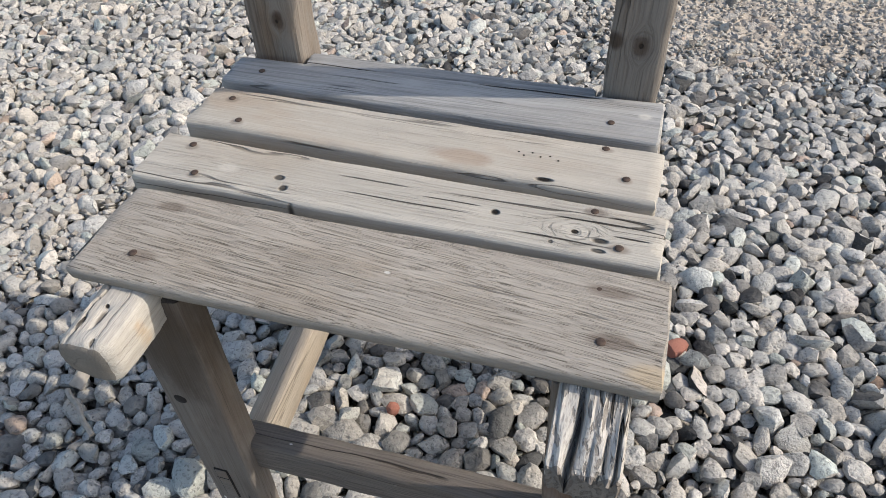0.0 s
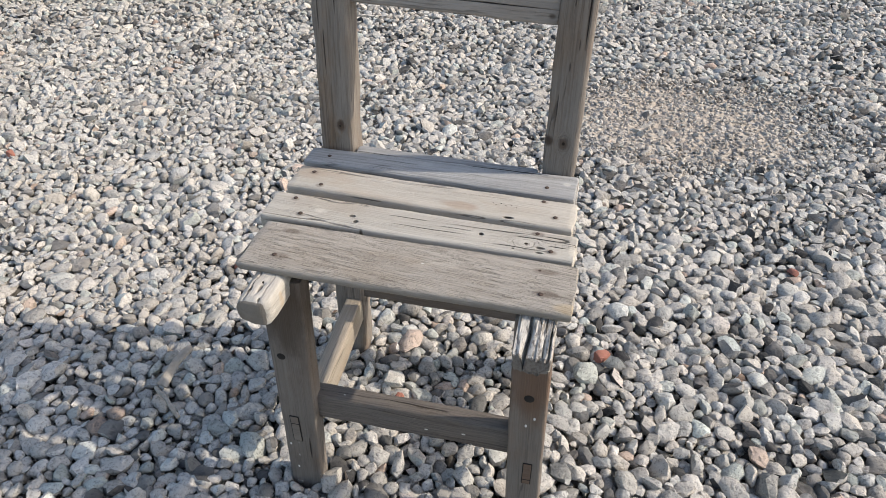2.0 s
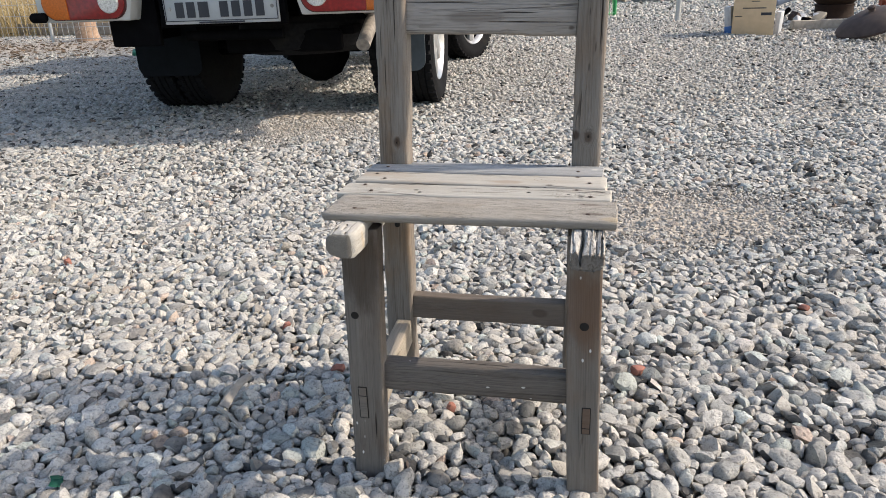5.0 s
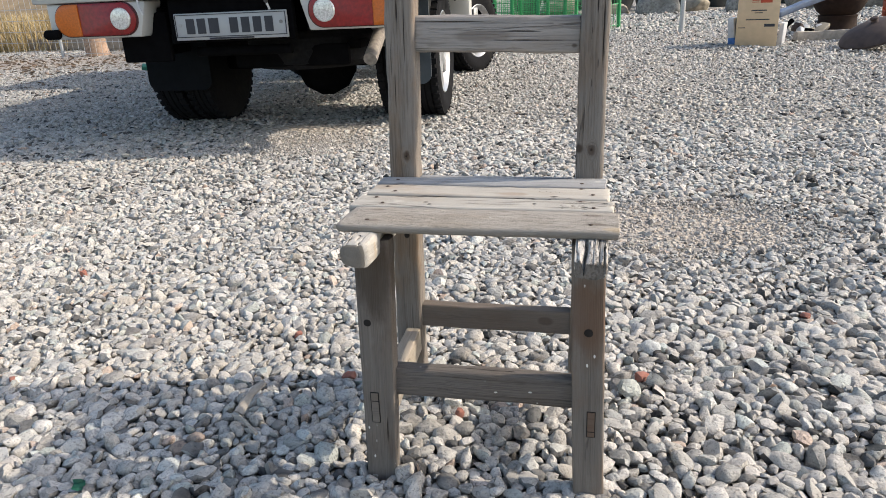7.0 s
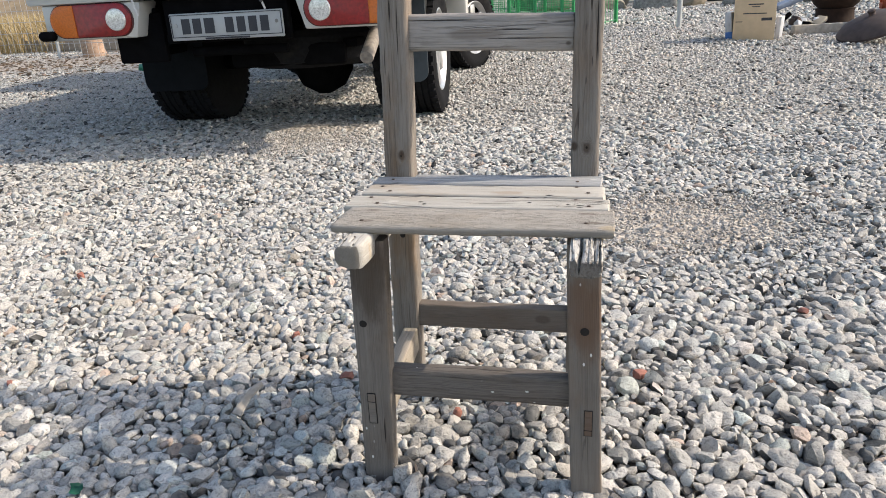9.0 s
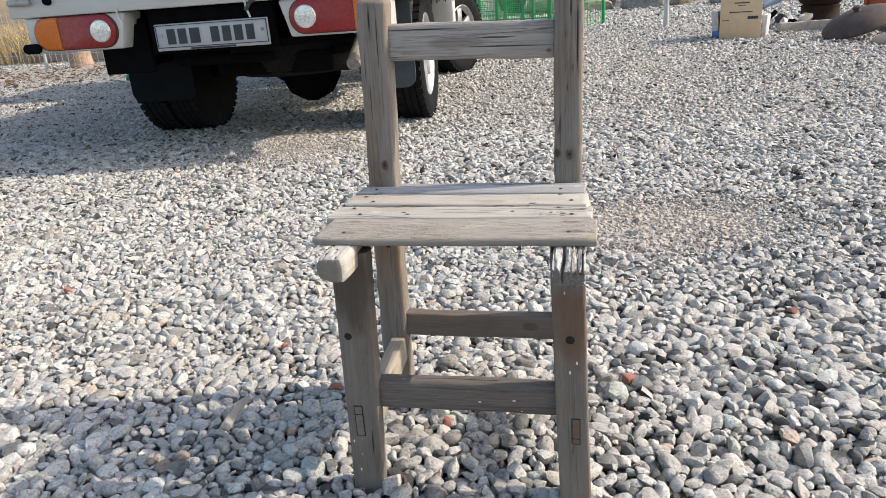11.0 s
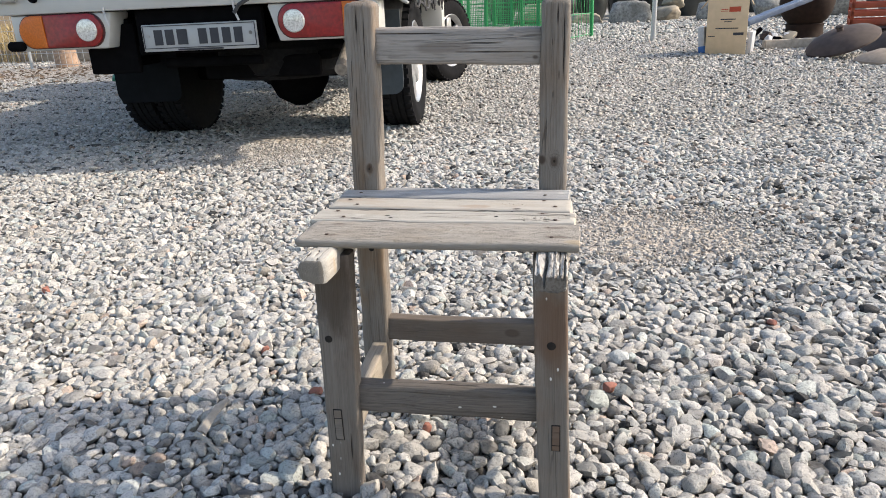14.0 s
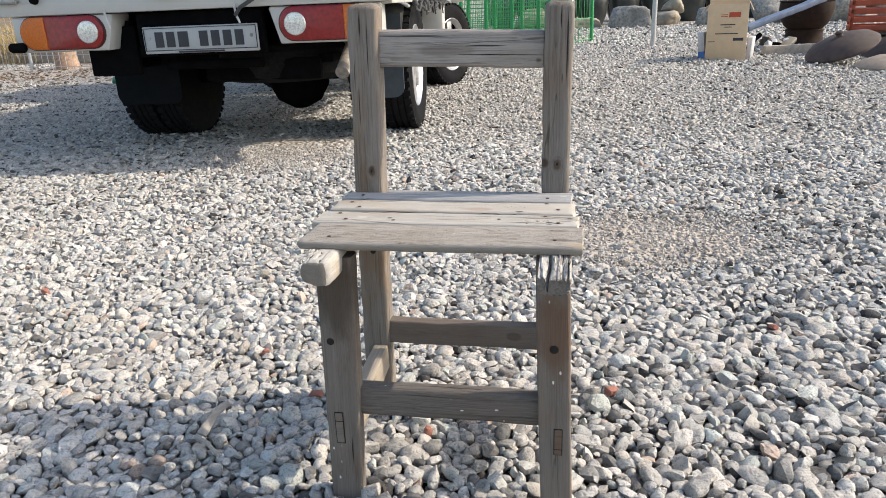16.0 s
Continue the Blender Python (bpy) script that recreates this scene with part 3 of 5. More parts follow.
def make_ground():
    near = [i * 0.08 for i in range(-40, 61)]
    xs = [-900, -300, -100, -40, -20, -12, -8, -5.5, -4.2] + near + [5.6, 7, 9, 12, 20, 40, 100, 300, 900]
    ys = [-900, -300, -100, -40, -15, -6, -4.2] + near + [5.6, 7, 9, 12, 20, 40, 100, 300, 900]
    bm = bmesh.new()
    grid = [[bm.verts.new((x, y, rise(x, y) - (0.026 if -0.7 < x < 1.05 and -0.6 < y < 0.74 else 0.010 if y < 2.5 else -0.001) + 0.011 * min(1.0, 1.6 * sandiness(x, y)) * (y > 0.74))) for x in xs] for y in ys]
    for a, b in zip(grid, grid[1:]):
        for i in range(len(xs) - 1):
            bm.faces.new((a[i], a[i + 1], b[i + 1], b[i]))
    return tagged(part("ground", bm, M_GROUND), "grey crushed gravel yard with sandy patches", "ground", kind="structure")


make_ground()


def stone_shapes(kind, count, seed):
    """Unit pebbles of crushed, tumbled stone: balls flattened against a few random planes, corners rounded off."""
    rng = random.Random(seed)
    shapes = []
    for _ in range(count):
        bm = bmesh.new()
        size = Vector((rng.uniform(0.98, 1.38), rng.uniform(0.80, 1.02), rng.uniform(0.66, 0.92) if kind == 3 else rng.uniform(0.60, 0.88)))
        if kind == 0:
            for _ in range(rng.randint(6, 8)):
                d = Vector((rng.gauss(0, 1), rng.gauss(0, 1), rng.gauss(0, 1))).normalized() * rng.uniform(0.9, 1.1)
                bm.verts.new((d.x * size.x, d.y * size.y, d.z * size.z))
            hull = bmesh.ops.convex_hull(bm, input=bm.verts[:])
            bmesh.ops.delete(bm, geom=[g for g in hull["geom_interior"] if isinstance(g, bmesh.types.BMVert)], context="VERTS")
        else:
            if kind == 3:
                bmesh.ops.create_icosphere(bm, subdivisions=2, radius=1.0)
            elif kind == 2:
                bmesh.ops.create_cube(bm, size=1.0)
                bmesh.ops.subdivide_edges(bm, edges=bm.edges[:], cuts=1, use_grid_fill=True)
            else:
                bmesh.ops.create_icosphere(bm, subdivisions=1, radius=1.0)
            spin = Matrix.Rotation(rng.uniform(0, 6.28), 3, "X") @ Matrix.Rotation(rng.uniform(0, 6.28), 3, "Y")
            planes = [(Vector((rng.gauss(0, 1), rng.gauss(0, 1), rng.gauss(0, 1))).normalized(), rng.uniform(0.50, 0.90)) for _ in range(rng.randint(7, 10))]
            planes += [(Vector((rng.gauss(0, 0.2), rng.gauss(0, 0.2), s)).normalized(), rng.uniform(0.50, 0.75)) for s in (-1, 1)]
            shift = Vector((rng.uniform(0, 90), 0, 0))
            for v in bm.verts:
                d = spin @ v.co.normalized()
                near = sum(max(1e-3, d.dot(n) / o) ** 15 for n, o in planes) + 0.88 ** 15
                r = near ** (-1 / 15) * (1 + 0.14 * noise.noise(d * 2.1 + shift) + 0.06 * noise.noise(d * 4.5 + shift))
                v.co = Vector((d.x * size.x, d.y * size.y, d.z * size.z)) * r * 1.22
        bmesh.ops.triangulate(bm, faces=bm.faces[:])
        bm.verts.index_update()
        bm.normal_update()
        shapes.append((np.array([v.co[:] for v in bm.verts]), np.array([[v.index for v in f.verts] for f in bm.faces])))
        bm.free()
    return shapes


def scatter(name, cells, kind, seed, label, mat=None):
    """One mesh of many pebbles. cells: x, y, z, radius of each. kind 3: the finest shapes, down to 0: plain hulls."""
    rng = np.random.default_rng(seed)
    shapes = stone_shapes(kind, 48, seed)
    n = len(cells)
    which = rng.integers(0, len(shapes), n)
    q = rng.normal(size=(n, 4))
    q[:, 1:3] *= 0.17
    q /= np.linalg.norm(q, axis=1)[:, None]
    w, x, y, z = q.T
    rot = np.stack([np.stack([1 - 2 * (y * y + z * z), 2 * (x * y - z * w), 2 * (x * z + y * w)], -1),
                    np.stack([2 * (x * y + z * w), 1 - 2 * (x * x + z * z), 2 * (y * z - x * w)], -1),
                    np.stack([2 * (x * z - y * w), 2 * (y * z + x * w), 1 - 2 * (x * x + y * y)], -1)], 1)
    points, faces, first = [], [], 0
    for k, (pts, tris) in enumerate(shapes):
        mine = np.nonzero(which == k)[0]
        if len(mine) == 0:
            continue
        placed = np.einsum("nij,vj->nvi", rot[mine], pts) * cells[mine, 3][:, None, None] + cells[mine][:, None, :3]
        points.append(placed.reshape(-1, 3))
        faces.append((tris[None] + first + (np.arange(len(mine)) * len(pts))[:, None, None]).reshape(-1, 3))
        first += len(mine) * len(pts)
    points, faces = np.concatenate(points), np.concatenate(faces)
    me = bpy.data.meshes.new(name)
    me.vertices.add(len(points))
    me.vertices.foreach_set("co", points.reshape(-1).astype(np.float32))
    me.loops.add(faces.size)
    me.loops.foreach_set("vertex_index", faces.reshape(-1).astype(np.int32))
    me.polygons.add(len(faces))
    me.polygons.foreach_set("loop_start", np.arange(0, faces.size, 3, dtype=np.int32))
    me.polygons.foreach_set("use_smooth", np.full(len(faces), True))
    me.update(calc_edges=True)
    me.validate()
    if kind > 0:
        me.set_sharp_from_angle(angle=radians(42 if kind > 1 else 60))
    me.materials.append(mat or M_STONE)
    return tagged(new(name, me), label, "gravel", kind="stuff")


def settle(x, y, r, turns):
    """Pushes pebbles that overlap apart, as they lie when raked."""
    pts = np.stack([x, y], 1)
    for _ in range(turns):
        tree = kdtree.KDTree(len(pts))
        for i, (a, b) in enumerate(pts):
            tree.insert((a, b, 0), i)
        tree.balance()
        move = np.zeros_like(pts)
        reach = float(r.max()) * 2
        for i, (a, b) in enumerate(pts):
            for co, j, dist in tree.find_n((a, b, 0), 6):
                gap = 0.98 * (r[i] + r[j]) - dist
                if j != i and gap > 0 and dist > 1e-6 and dist < reach:
                    move[i] += (pts[i] - pts[j]) / dist * gap * 0.42
        pts += move
    return pts[:, 0], pts[:, 1]


def bed(x0, x1, y0, y1, pitch, seed, keep=None, low=0.0, size=0.48, spread=0.30, turns=0, grit=False):
    """Uneven rows of pebble places over an area, sizes mixed, smaller and half sunk where the ground is sandy."""
    rng = np.random.default_rng(seed)
    nx, ny = int((x1 - x0) / pitch), int((y1 - y0) / (pitch * 0.87))
    gx, gy = np.meshgrid(np.arange(nx), np.arange(ny))
    x = x0 + (gx + 0.5 * (gy % 2)) * pitch + rng.uniform(-0.42, 0.42, gx.shape) * pitch
    y = y0 + gy * pitch * 0.87 + rng.uniform(-0.42, 0.42, gx.shape) * pitch
    x, y = x.ravel(), y.ravel()
    if keep is not None:
        on = keep(x, y)
        x, y = x[on], y[on]
    r = pitch * np.clip(rng.lognormal(math.log(size), spread, x.size), size * 0.5, size * 1.9)
    if turns:
        x, y = settle(x, y, r, turns)
    sand = np.array([sandiness(a, b) for a, b in zip(x, y)])
    if grit:
        on = sand > 0.12 + 0.2 * rng.random(x.size)
        x, y, r, sand = x[on], y[on], r[on], sand[on] * 0
    r = r * (1 - 0.32 * sand)
    z = np.array([rise(a, b) for a, b in zip(x, y)]) + r * 0.28 + rng.uniform(-0.15, 0.15, x.size) * pitch - pitch * 0.2 + low - 0.004 * sand
    return np.stack([x, y, z, r], 1)


def in_reach(x, y):
    """The widening stretch of the yard that the walk looks over."""
    return (x > -0.15 - 1.04 * (y + 0.77)) & (x < 0.65 + 0.47 * (y + 0.77))


def past_truck(x, y):
    """The back of the yard on both sides of the parked truck."""
    lean = (x - 0.33) / (y + 0.77)
    return in_reach(x, y) & ((lean > -0.33) | (lean < -0.76))


def near_zone(x, y):
    return (x > -0.66) & (x < 1.0) & (y > -0.42) & (y < 0.70) & in_reach(x, y)


scatter("gravel", bed(-0.75, 1.1, -0.42, 0.85, 0.0196, 3, keep=near_zone, size=0.465, spread=0.31, turns=14), 3, 11, "loose grey and white gravel pebbles, some dark, round the chair")
scatter("gravel", bed(-0.75, 1.1, -0.42, 0.85, 0.0160, 24, keep=near_zone, low=-0.014, turns=6), 1, 25, "smaller grey and white pebbles between the loose ones round the chair")
scatter("gravel", bed(-0.75, 1.1, -0.42, 0.85, 0.0165, 4, keep=near_zone, low=-0.018, size=0.6), 0, 15, "small chippings packed beneath the loose gravel, coloured dark as shade in the gaps", M_CHIP)
scatter("gravel", bed(-2.4, 1.9, -0.9, 1.35, 0.0193, 5, keep=lambda x, y: ~near_zone(x, y) & in_reach(x, y), size=0.49, spread=0.25, turns=8), 2, 12, "loose grey and white gravel pebbles across the yard")
scatter("gravel", bed(-3.7, 2.4, 1.35, 2.6, 0.0195, 35, keep=in_reach, size=0.49, spread=0.25, turns=4), 1, 37, "loose grey and white gravel pebbles behind the chair")
scatter("gravel", bed(-2.4, 1.9, -0.9, 2.2, 0.0180, 36, keep=lambda x, y: ~near_zone(x, y) & in_reach(x, y), low=-0.008), 0, 38, "smaller pebbles between the loose ones across the yard")
scatter("gravel", bed(-2.2, 1.3, 0.0, 3.0, 0.0105, 39, keep=in_reach, low=0.0015, grit=True), 0, 40, "fine sandy grit in bare patches of the yard")
scatter("gravel", bed(-6.5, 4.2, 2.6, 5.4, 0.0208, 6, keep=in_reach, size=0.53), 0, 13, "grey and white gravel under and round the parked truck")
scatter("gravel", bed(-9.6, 4.9, 5.4, 9.0, 0.0285, 7, keep=past_truck, size=0.53), 0, 14, "grey and white gravel at the back of the yard")
scatter("gravel", bed(-1.5, 6.5, 9.0, 14.6, 0.050, 8, keep=past_truck, size=0.5), 0, 16, "grey and white gravel before the boulders")


# ---------------------------------------------------------------- the chair
def seat_height(y):
    return 0.387 - 0.02 * y


def add_disc(bm, x, y, z, radius, height, segs=14, dome=0.3, normal="z"):
    """A low domed head, such as a nail's."""
    prof = [(radius * 0.9, -height), (radius, 0.0), (radius * 0.85, height * (1 - dome)), (radius * 0.4, height)]
    return turned(prof, segs, normal, (x, y, z), bm)


def rail_end(cx, hw, cz, hh, jut):
    """A seat rail from its end in front of the leg to the back post. Local x runs to the back, local y to the left."""
    bm = bmesh.new()
    around, rings = 96, []
    stations = [-jut + 0.0012 * k for k in range(int((jut + 0.01) / 0.0012))] + [0.02, 0.06, 0.11, 0.16, 0.21, 0.255]
    for n, x in enumerate(stations):
        out = max(0.0, min(1.0, -x / jut))
        ring = []
        for k in range(around):
            a = 2 * math.pi * k / around
            p = 5.0
            c, s = math.cos(a), math.sin(a)
            r = 1.0 / (abs(c) ** p + abs(s) ** p) ** (1 / p)
            wx, wz = c * r * hw, s * r * hh
            fray = noise.noise((x * 22, wx * 300, 9.0)) + 0.5 * noise.noise((x * 40, wx * 900, 3.0))
            if s > 0.1:
                wz += (0.0032 if x < 0.0 else 0.0006) * fray - 0.015 * out ** 1.8 * s - 0.010 * max(0.0, min(1.0, (x - 0.035) / 0.02)) * s
                wz -= 0.014 * math.exp(-((wx + 0.0065 + 0.0015 * math.sin(x * 90)) / 0.0016) ** 2) * min(1.0, out * 3)
                wz -= 0.006 * math.exp(-((wx - 0.008 - 0.001 * math.sin(x * 150)) / 0.0009) ** 2) * out
                wz -= 0.005 * math.exp(-((wx - 0.0145) / 0.0008) ** 2) * min(1.0, out * 2)
            else:
                wx += 0.0012 * fray
            xx = x
            if n < 3:
                xx += 0.004 * noise.noise((wx * 300, wz * 300, 5.5)) + 0.002 * noise.noise((wx * 700, wz * 700, 2.5))
                shrink = 0.93 + 0.03 * n
                wx, wz = wx * shrink, wz * shrink
            ring.append(bm.verts.new((xx, -(cx + wx), cz + wz)))
        rings.append(ring)
    for a, b in zip(rings, rings[1:]):
        for i in range(around):
            j = (i + 1) % around
            bm.faces.new((a[i], a[j], b[j], b[i]))
    bm.faces.new(list(reversed(rings[0])))
    bm.faces.new(rings[-1])
    bmesh.ops.recalc_face_normals(bm, faces=bm.faces[:])
    return bm


def log_rail(cx, cz, hh):
    """The other seat rail: a log, squared off, whose front end is sawn flat and hewn away on the inner side, on a slant to the leg."""
    hewn = [(-0.0450, 0.0085), (-0.0435, 0.0125), (-0.0405, 0.0150), (-0.0360, 0.0163), (-0.0250, 0.0166), (0.2600, 0.0166)]

    def inner(x):
        for (xa, wa), (xb, wb) in zip(hewn, hewn[1:]):
            if x <= xb:
                return wa + (wb - wa) * (x - xa) / (xb - xa)
        return hewn[-1][1]

    bm = bmesh.new()
    front, around, rings = -0.0450, 96, []
    stations = [front + d for d in (0.0, 0.0004, 0.001, 0.0018, 0.0028, 0.004, 0.0055, 0.007)] + [front + 0.0085 + 0.0015 * k for k in range(30)] + [0.02, 0.06, 0.12, 0.19, 0.255]
    for x in stations:
        deep = x - front
        blunt = 1 - math.sqrt(max(0.0, 1 - (1 - min(1.0, deep / 0.008)) ** 2))
        left, right = -0.0190 + 0.0025 * blunt, inner(x) - 0.0016 * blunt
        mid, half = (left + right) / 2, (right - left) / 2
        ring = []
        for k in range(around):
            a = 2 * math.pi * k / around
            c, s = math.cos(a), math.sin(a)
            p = 6.0 if c > 0 else 3.2
            q = 1.0 / (abs(c) ** p + abs(s) ** p) ** (1 / p)
            wx, wz = mid + c * q * half, s * q * hh
            if s > 0:
                wz -= 0.0055 * blunt * s
            else:
                wz += 0.0020 * blunt * -s
                wz += 0.005 * max(0.0, 0.4 - c) / 1.4 * -s * max(0.0, 1 - deep / 0.05)
            rough = 0.0009 * noise.noise((x * 70, wx * 160, wz * 160)) + 0.0005 * noise.noise((x * 220, wx * 420, wz * 420))
            wx += rough * c
            wz += rough * s
            if s > 0.2 and x < 0.01:
                split = wx + 0.0097 + 0.0012 * math.sin(x * 260)
                wz -= 0.0030 * math.exp(-(split / 0.0008) ** 2) * min(1.0, deep / 0.006)
                gouge = math.hypot((x + 0.024) / 0.0085, (wx + 0.0007 - 0.1 * (x + 0.024)) / 0.0022)
                wz -= 0.0030 * math.exp(-gouge ** 4)
                chip = math.hypot((x + 0.040) / 0.004, (wx - 0.005) / 0.0014)
                wz -= 0.0022 * math.exp(-chip ** 2)
            if s > 0:
                wz -= 0.010 * max(0.0, min(1.0, (x - 0.035) / 0.02)) * s
            ring.append(bm.verts.new((x, -(cx + wx), cz + wz)))
        rings.append(ring)
    for a, b in zip(rings, rings[1:]):
        for i in range(around):
            j = (i + 1) % around
            bm.faces.new((a[i], a[j], b[j], b[i]))
    bm.faces.new(list(reversed(rings[0])))
    bm.faces.new(rings[-1])
    bmesh.ops.recalc_face_normals(bm, faces=bm.faces[:])
    return bm


def make_chair():
    chair = holder("wooden_chair", pose(0, 0, 0), "small weathered grey wooden chair with a slatted seat, standing on gravel", "chair")

    def board(name, fl, fr, depth_l, depth_r, thick, mat, seed, label="", z_add=0.0, **kw):
        # fl, fr: the front edge's two ends; depth: how far back the board reaches
        a = Vector(((fl[0]), fl[1] + depth_l / 2, 0))
        b = Vector(((fr[0]), fr[1] + depth_r / 2, 0))
        a.z, b.z = seat_height(a.y) - thick / 2 + z_add, seat_height(b.y) - thick / 2 + z_add
        bm = timber((b - a).length, depth_l, thick, seed, taper=depth_r / depth_l, **kw)
        return part(name, bm, mat, chair, label, m=along(a, b))

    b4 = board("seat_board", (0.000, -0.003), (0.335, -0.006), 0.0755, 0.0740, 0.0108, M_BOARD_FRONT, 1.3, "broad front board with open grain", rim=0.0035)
    b3 = board("seat_board", (-0.013, 0.083), (0.330, 0.075), 0.049, 0.045, 0.0190, M_BOARD_KNOT, 2.1, "grey board with a pale ringed knot", rim=0.0035)
    b2 = board("seat_board", (-0.009, 0.147), (0.324, 0.130), 0.047, 0.052, 0.0180, M_BOARD_MID, 3.7, "pale worn board", rim=0.0035)
    b1 = board("seat_board", (-0.012, 0.205), (0.321, 0.192), 0.035, 0.050, 0.0175, M_BOARD_BACK, 4.9, "bluish grey narrow back board", rim=0.003)
    board("seat_board", (0.043, 0.2415), (0.272, 0.2445), 0.018, 0.009, 0.015, M_BOARD_BACK, 5.9, "back strip between the posts", rim=0.003, z_add=-0.001)

    # back legs run on as the posts of the back
    def upright(name, foot, head, width, depth, mat, seed, label="", **kw):
        foot, head = Vector(foot), Vector(head)
        m = along(foot, head, up=(0, -1, 0))
        return part(name, timber((head - foot).length, width, depth, seed, **kw), mat, chair, label, m=m)

    upright("back_post", (0.006, 0.268, -0.012), (0.0275, 0.262, 0.650), 0.044, 0.036, M_POST_LEFT, 6.1, "back leg and post in one, knotted", rim=0.006, bend=0.002, nose=0.009, wave=0.0014)
    upright("back_post", (0.290, 0.268, -0.012), (0.2995, 0.258, 0.643), 0.039, 0.036, M_POST_RIGHT, 7.7, "back leg and post in one, split at the top", rim=0.006, nose=0.009, wave=0.0014)
    part("top_rail", timber(0.236, 0.030, 0.050, 8.3, rim=0.006, wave=0.0016), M_RAIL, chair, "cracked grey top rail of the back", m=along((0.044, 0.268, 0.589), (0.280, 0.266, 0.582)))
    # front legs
    upright("front_leg", (0.0265, 0.015, -0.008), (0.0395, 0.014, 0.366), 0.041, 0.024, M_LEG, 9.4, "front leg with a peg hole and white paint specks", rim=0.003, bend=-0.001, taper=1.16)
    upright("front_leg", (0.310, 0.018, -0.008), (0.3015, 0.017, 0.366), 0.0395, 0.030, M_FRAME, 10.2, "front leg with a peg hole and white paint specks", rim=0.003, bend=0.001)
    part("stretcher", timber(0.251, 0.022, 0.042, 11.5, rim=0.005, wave=0.0012), M_STRETCHER, chair, "front stretcher", m=along((0.040, 0.026, 0.1605), (0.291, 0.026, 0.1605)))
    part("stretcher", timber(0.247, 0.022, 0.039, 12.5, rim=0.003, wave=0.0012), M_REAR, chair, "rear stretcher", m=along((0.028, 0.266, 0.1425), (0.275, 0.264, 0.1425)))
    part("stretcher", timber(0.215, 0.024, 0.042, 13.5, rim=0.003), M_PALE, chair, "pale side stretcher", m=along((0.034, 0.046, 0.118), (0.016, 0.254, 0.100)))
    part("stretcher", timber(0.215, 0.020, 0.042, 14.5, rim=0.003), M_PALE, chair, "pale side stretcher", m=along((0.309, 0.046, 0.112), (0.295, 0.254, 0.116)))
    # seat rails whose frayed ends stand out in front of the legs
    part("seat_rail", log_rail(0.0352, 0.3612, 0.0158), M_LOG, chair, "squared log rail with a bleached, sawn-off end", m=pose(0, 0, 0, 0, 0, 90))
    part("seat_rail", rail_end(0.3045, 0.0182, 0.3600, 0.0165, 0.045), M_STUB, chair, "square rail with a split, frayed grey end", m=pose(0, 0, 0, 0, 0, 90))
    # nails
    for board_ob, spots in ((b1, ((0.016, 0.221), (0.287, 0.209))), (b2, ((0.012, 0.180), (0.030, 0.155), (0.287, 0.178), (0.303, 0.149))),
                            (b3, ((0.013, 0.121), (0.030, 0.093), (0.288, 0.114), (0.305, 0.086))), (b4, ((0.029, 0.060), (0.033, 0.017), (0.298, 0.052), (0.303, 0.017)))):
        for x, y in spots:
            head = part("nail", add_disc(None, 0, 0, 0, 0.0026, 0.0005), M_NAIL, board_ob, "rusty nail head")
            head.matrix_local = board_ob.matrix_basis.inverted() @ pose(x, y, seat_height(y) + (0.0006 if board_ob is not b4 else 0.0002))
    # peg holes, tenon ends and worn holes
    for x, y, z, r in ((0.0265, 0.0022, 0.252, 0.0050), (0.304, 0.0018, 0.255, 0.0054), (0.0165, 0.2475, 0.285, 0.0046)):
        part("peg_hole", turned([(r, 0.004), (r, 0.0), (r * 0.8, -0.0006)], 18, "y", (x, y, z)), M_HOLE, chair, "dark bored peg hole")
    # through-tenon ends showing on the faces of the front legs
    for x0, x1, z0, z1, zm in ((0.0215, 0.0335, 0.103, 0.150, 0.1365), (0.3045, 0.3155, 0.108, 0.146, 0.1165)):
        gap = part("tenon_joint", block(x0, x1, 0.0016, 0.010, z0, z1, 0.0006, 1), M_HOLE, chair, "dark joint line round a tenon")
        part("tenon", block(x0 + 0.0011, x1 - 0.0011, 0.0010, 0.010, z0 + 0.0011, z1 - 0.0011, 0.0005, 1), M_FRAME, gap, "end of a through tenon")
        part("wedge_line", block(x0 + 0.0008, x1 - 0.0008, 0.0008, 0.006, zm, zm + 0.0011), M_HOLE, gap, "dark line of the wedge across a tenon")
    return chair


chair = make_chair()


def make_fragment(x, y, size, seed, label="red brick chip lying in the gravel"):
    bm = bmesh.new()
    bmesh.ops.create_icosphere(bm, subdivisions=2, radius=1.0)
    for v in bm.verts:
        d = v.co.normalized()
        r = 1.0 / (sum(max(1e-3, d.dot(Vector(a).normalized()) / o) ** 8 for a, o in (((1, .3, .1), .9), ((-1, .2, .3), .8), ((0, 1, .2), .7), ((.2, -1, .1), .75), ((.1, .1, 1), .6), ((0, .2, -1), .6), ((.7, .7, .5), .9))) ** 0.125)
        v.co = d * min(r, 1.2) * (1 + 0.12 * noise.noise(d * 3 + Vector((seed, 0, 0))))
    ob = part("brick_chip", bm, M_BRICK)
    ob.matrix_world = pose(x, y, rise(x, y) + size * 0.45, 10 * seed, 14 * seed, 47 * seed) @ Matrix.Diagonal((size, size * 0.8, size * 0.7, 1))
    return tagged(ob, label, "brick chip", "brick chips in the gravel")


for k, (x, y, size) in enumerate(((0.391, 0.319, 0.016), (0.717, 0.619, 0.013), (-0.109, 0.254, 0.016), (-0.269, 0.405, 0.011), (-0.041, 0.57, 0.011), (-0.73, 0.169, 0.011), (-0.958, 0.661, 0.014), (0.108, 0.163, 0.011))):
    make_fragment(x, y, size, k + 1.0)


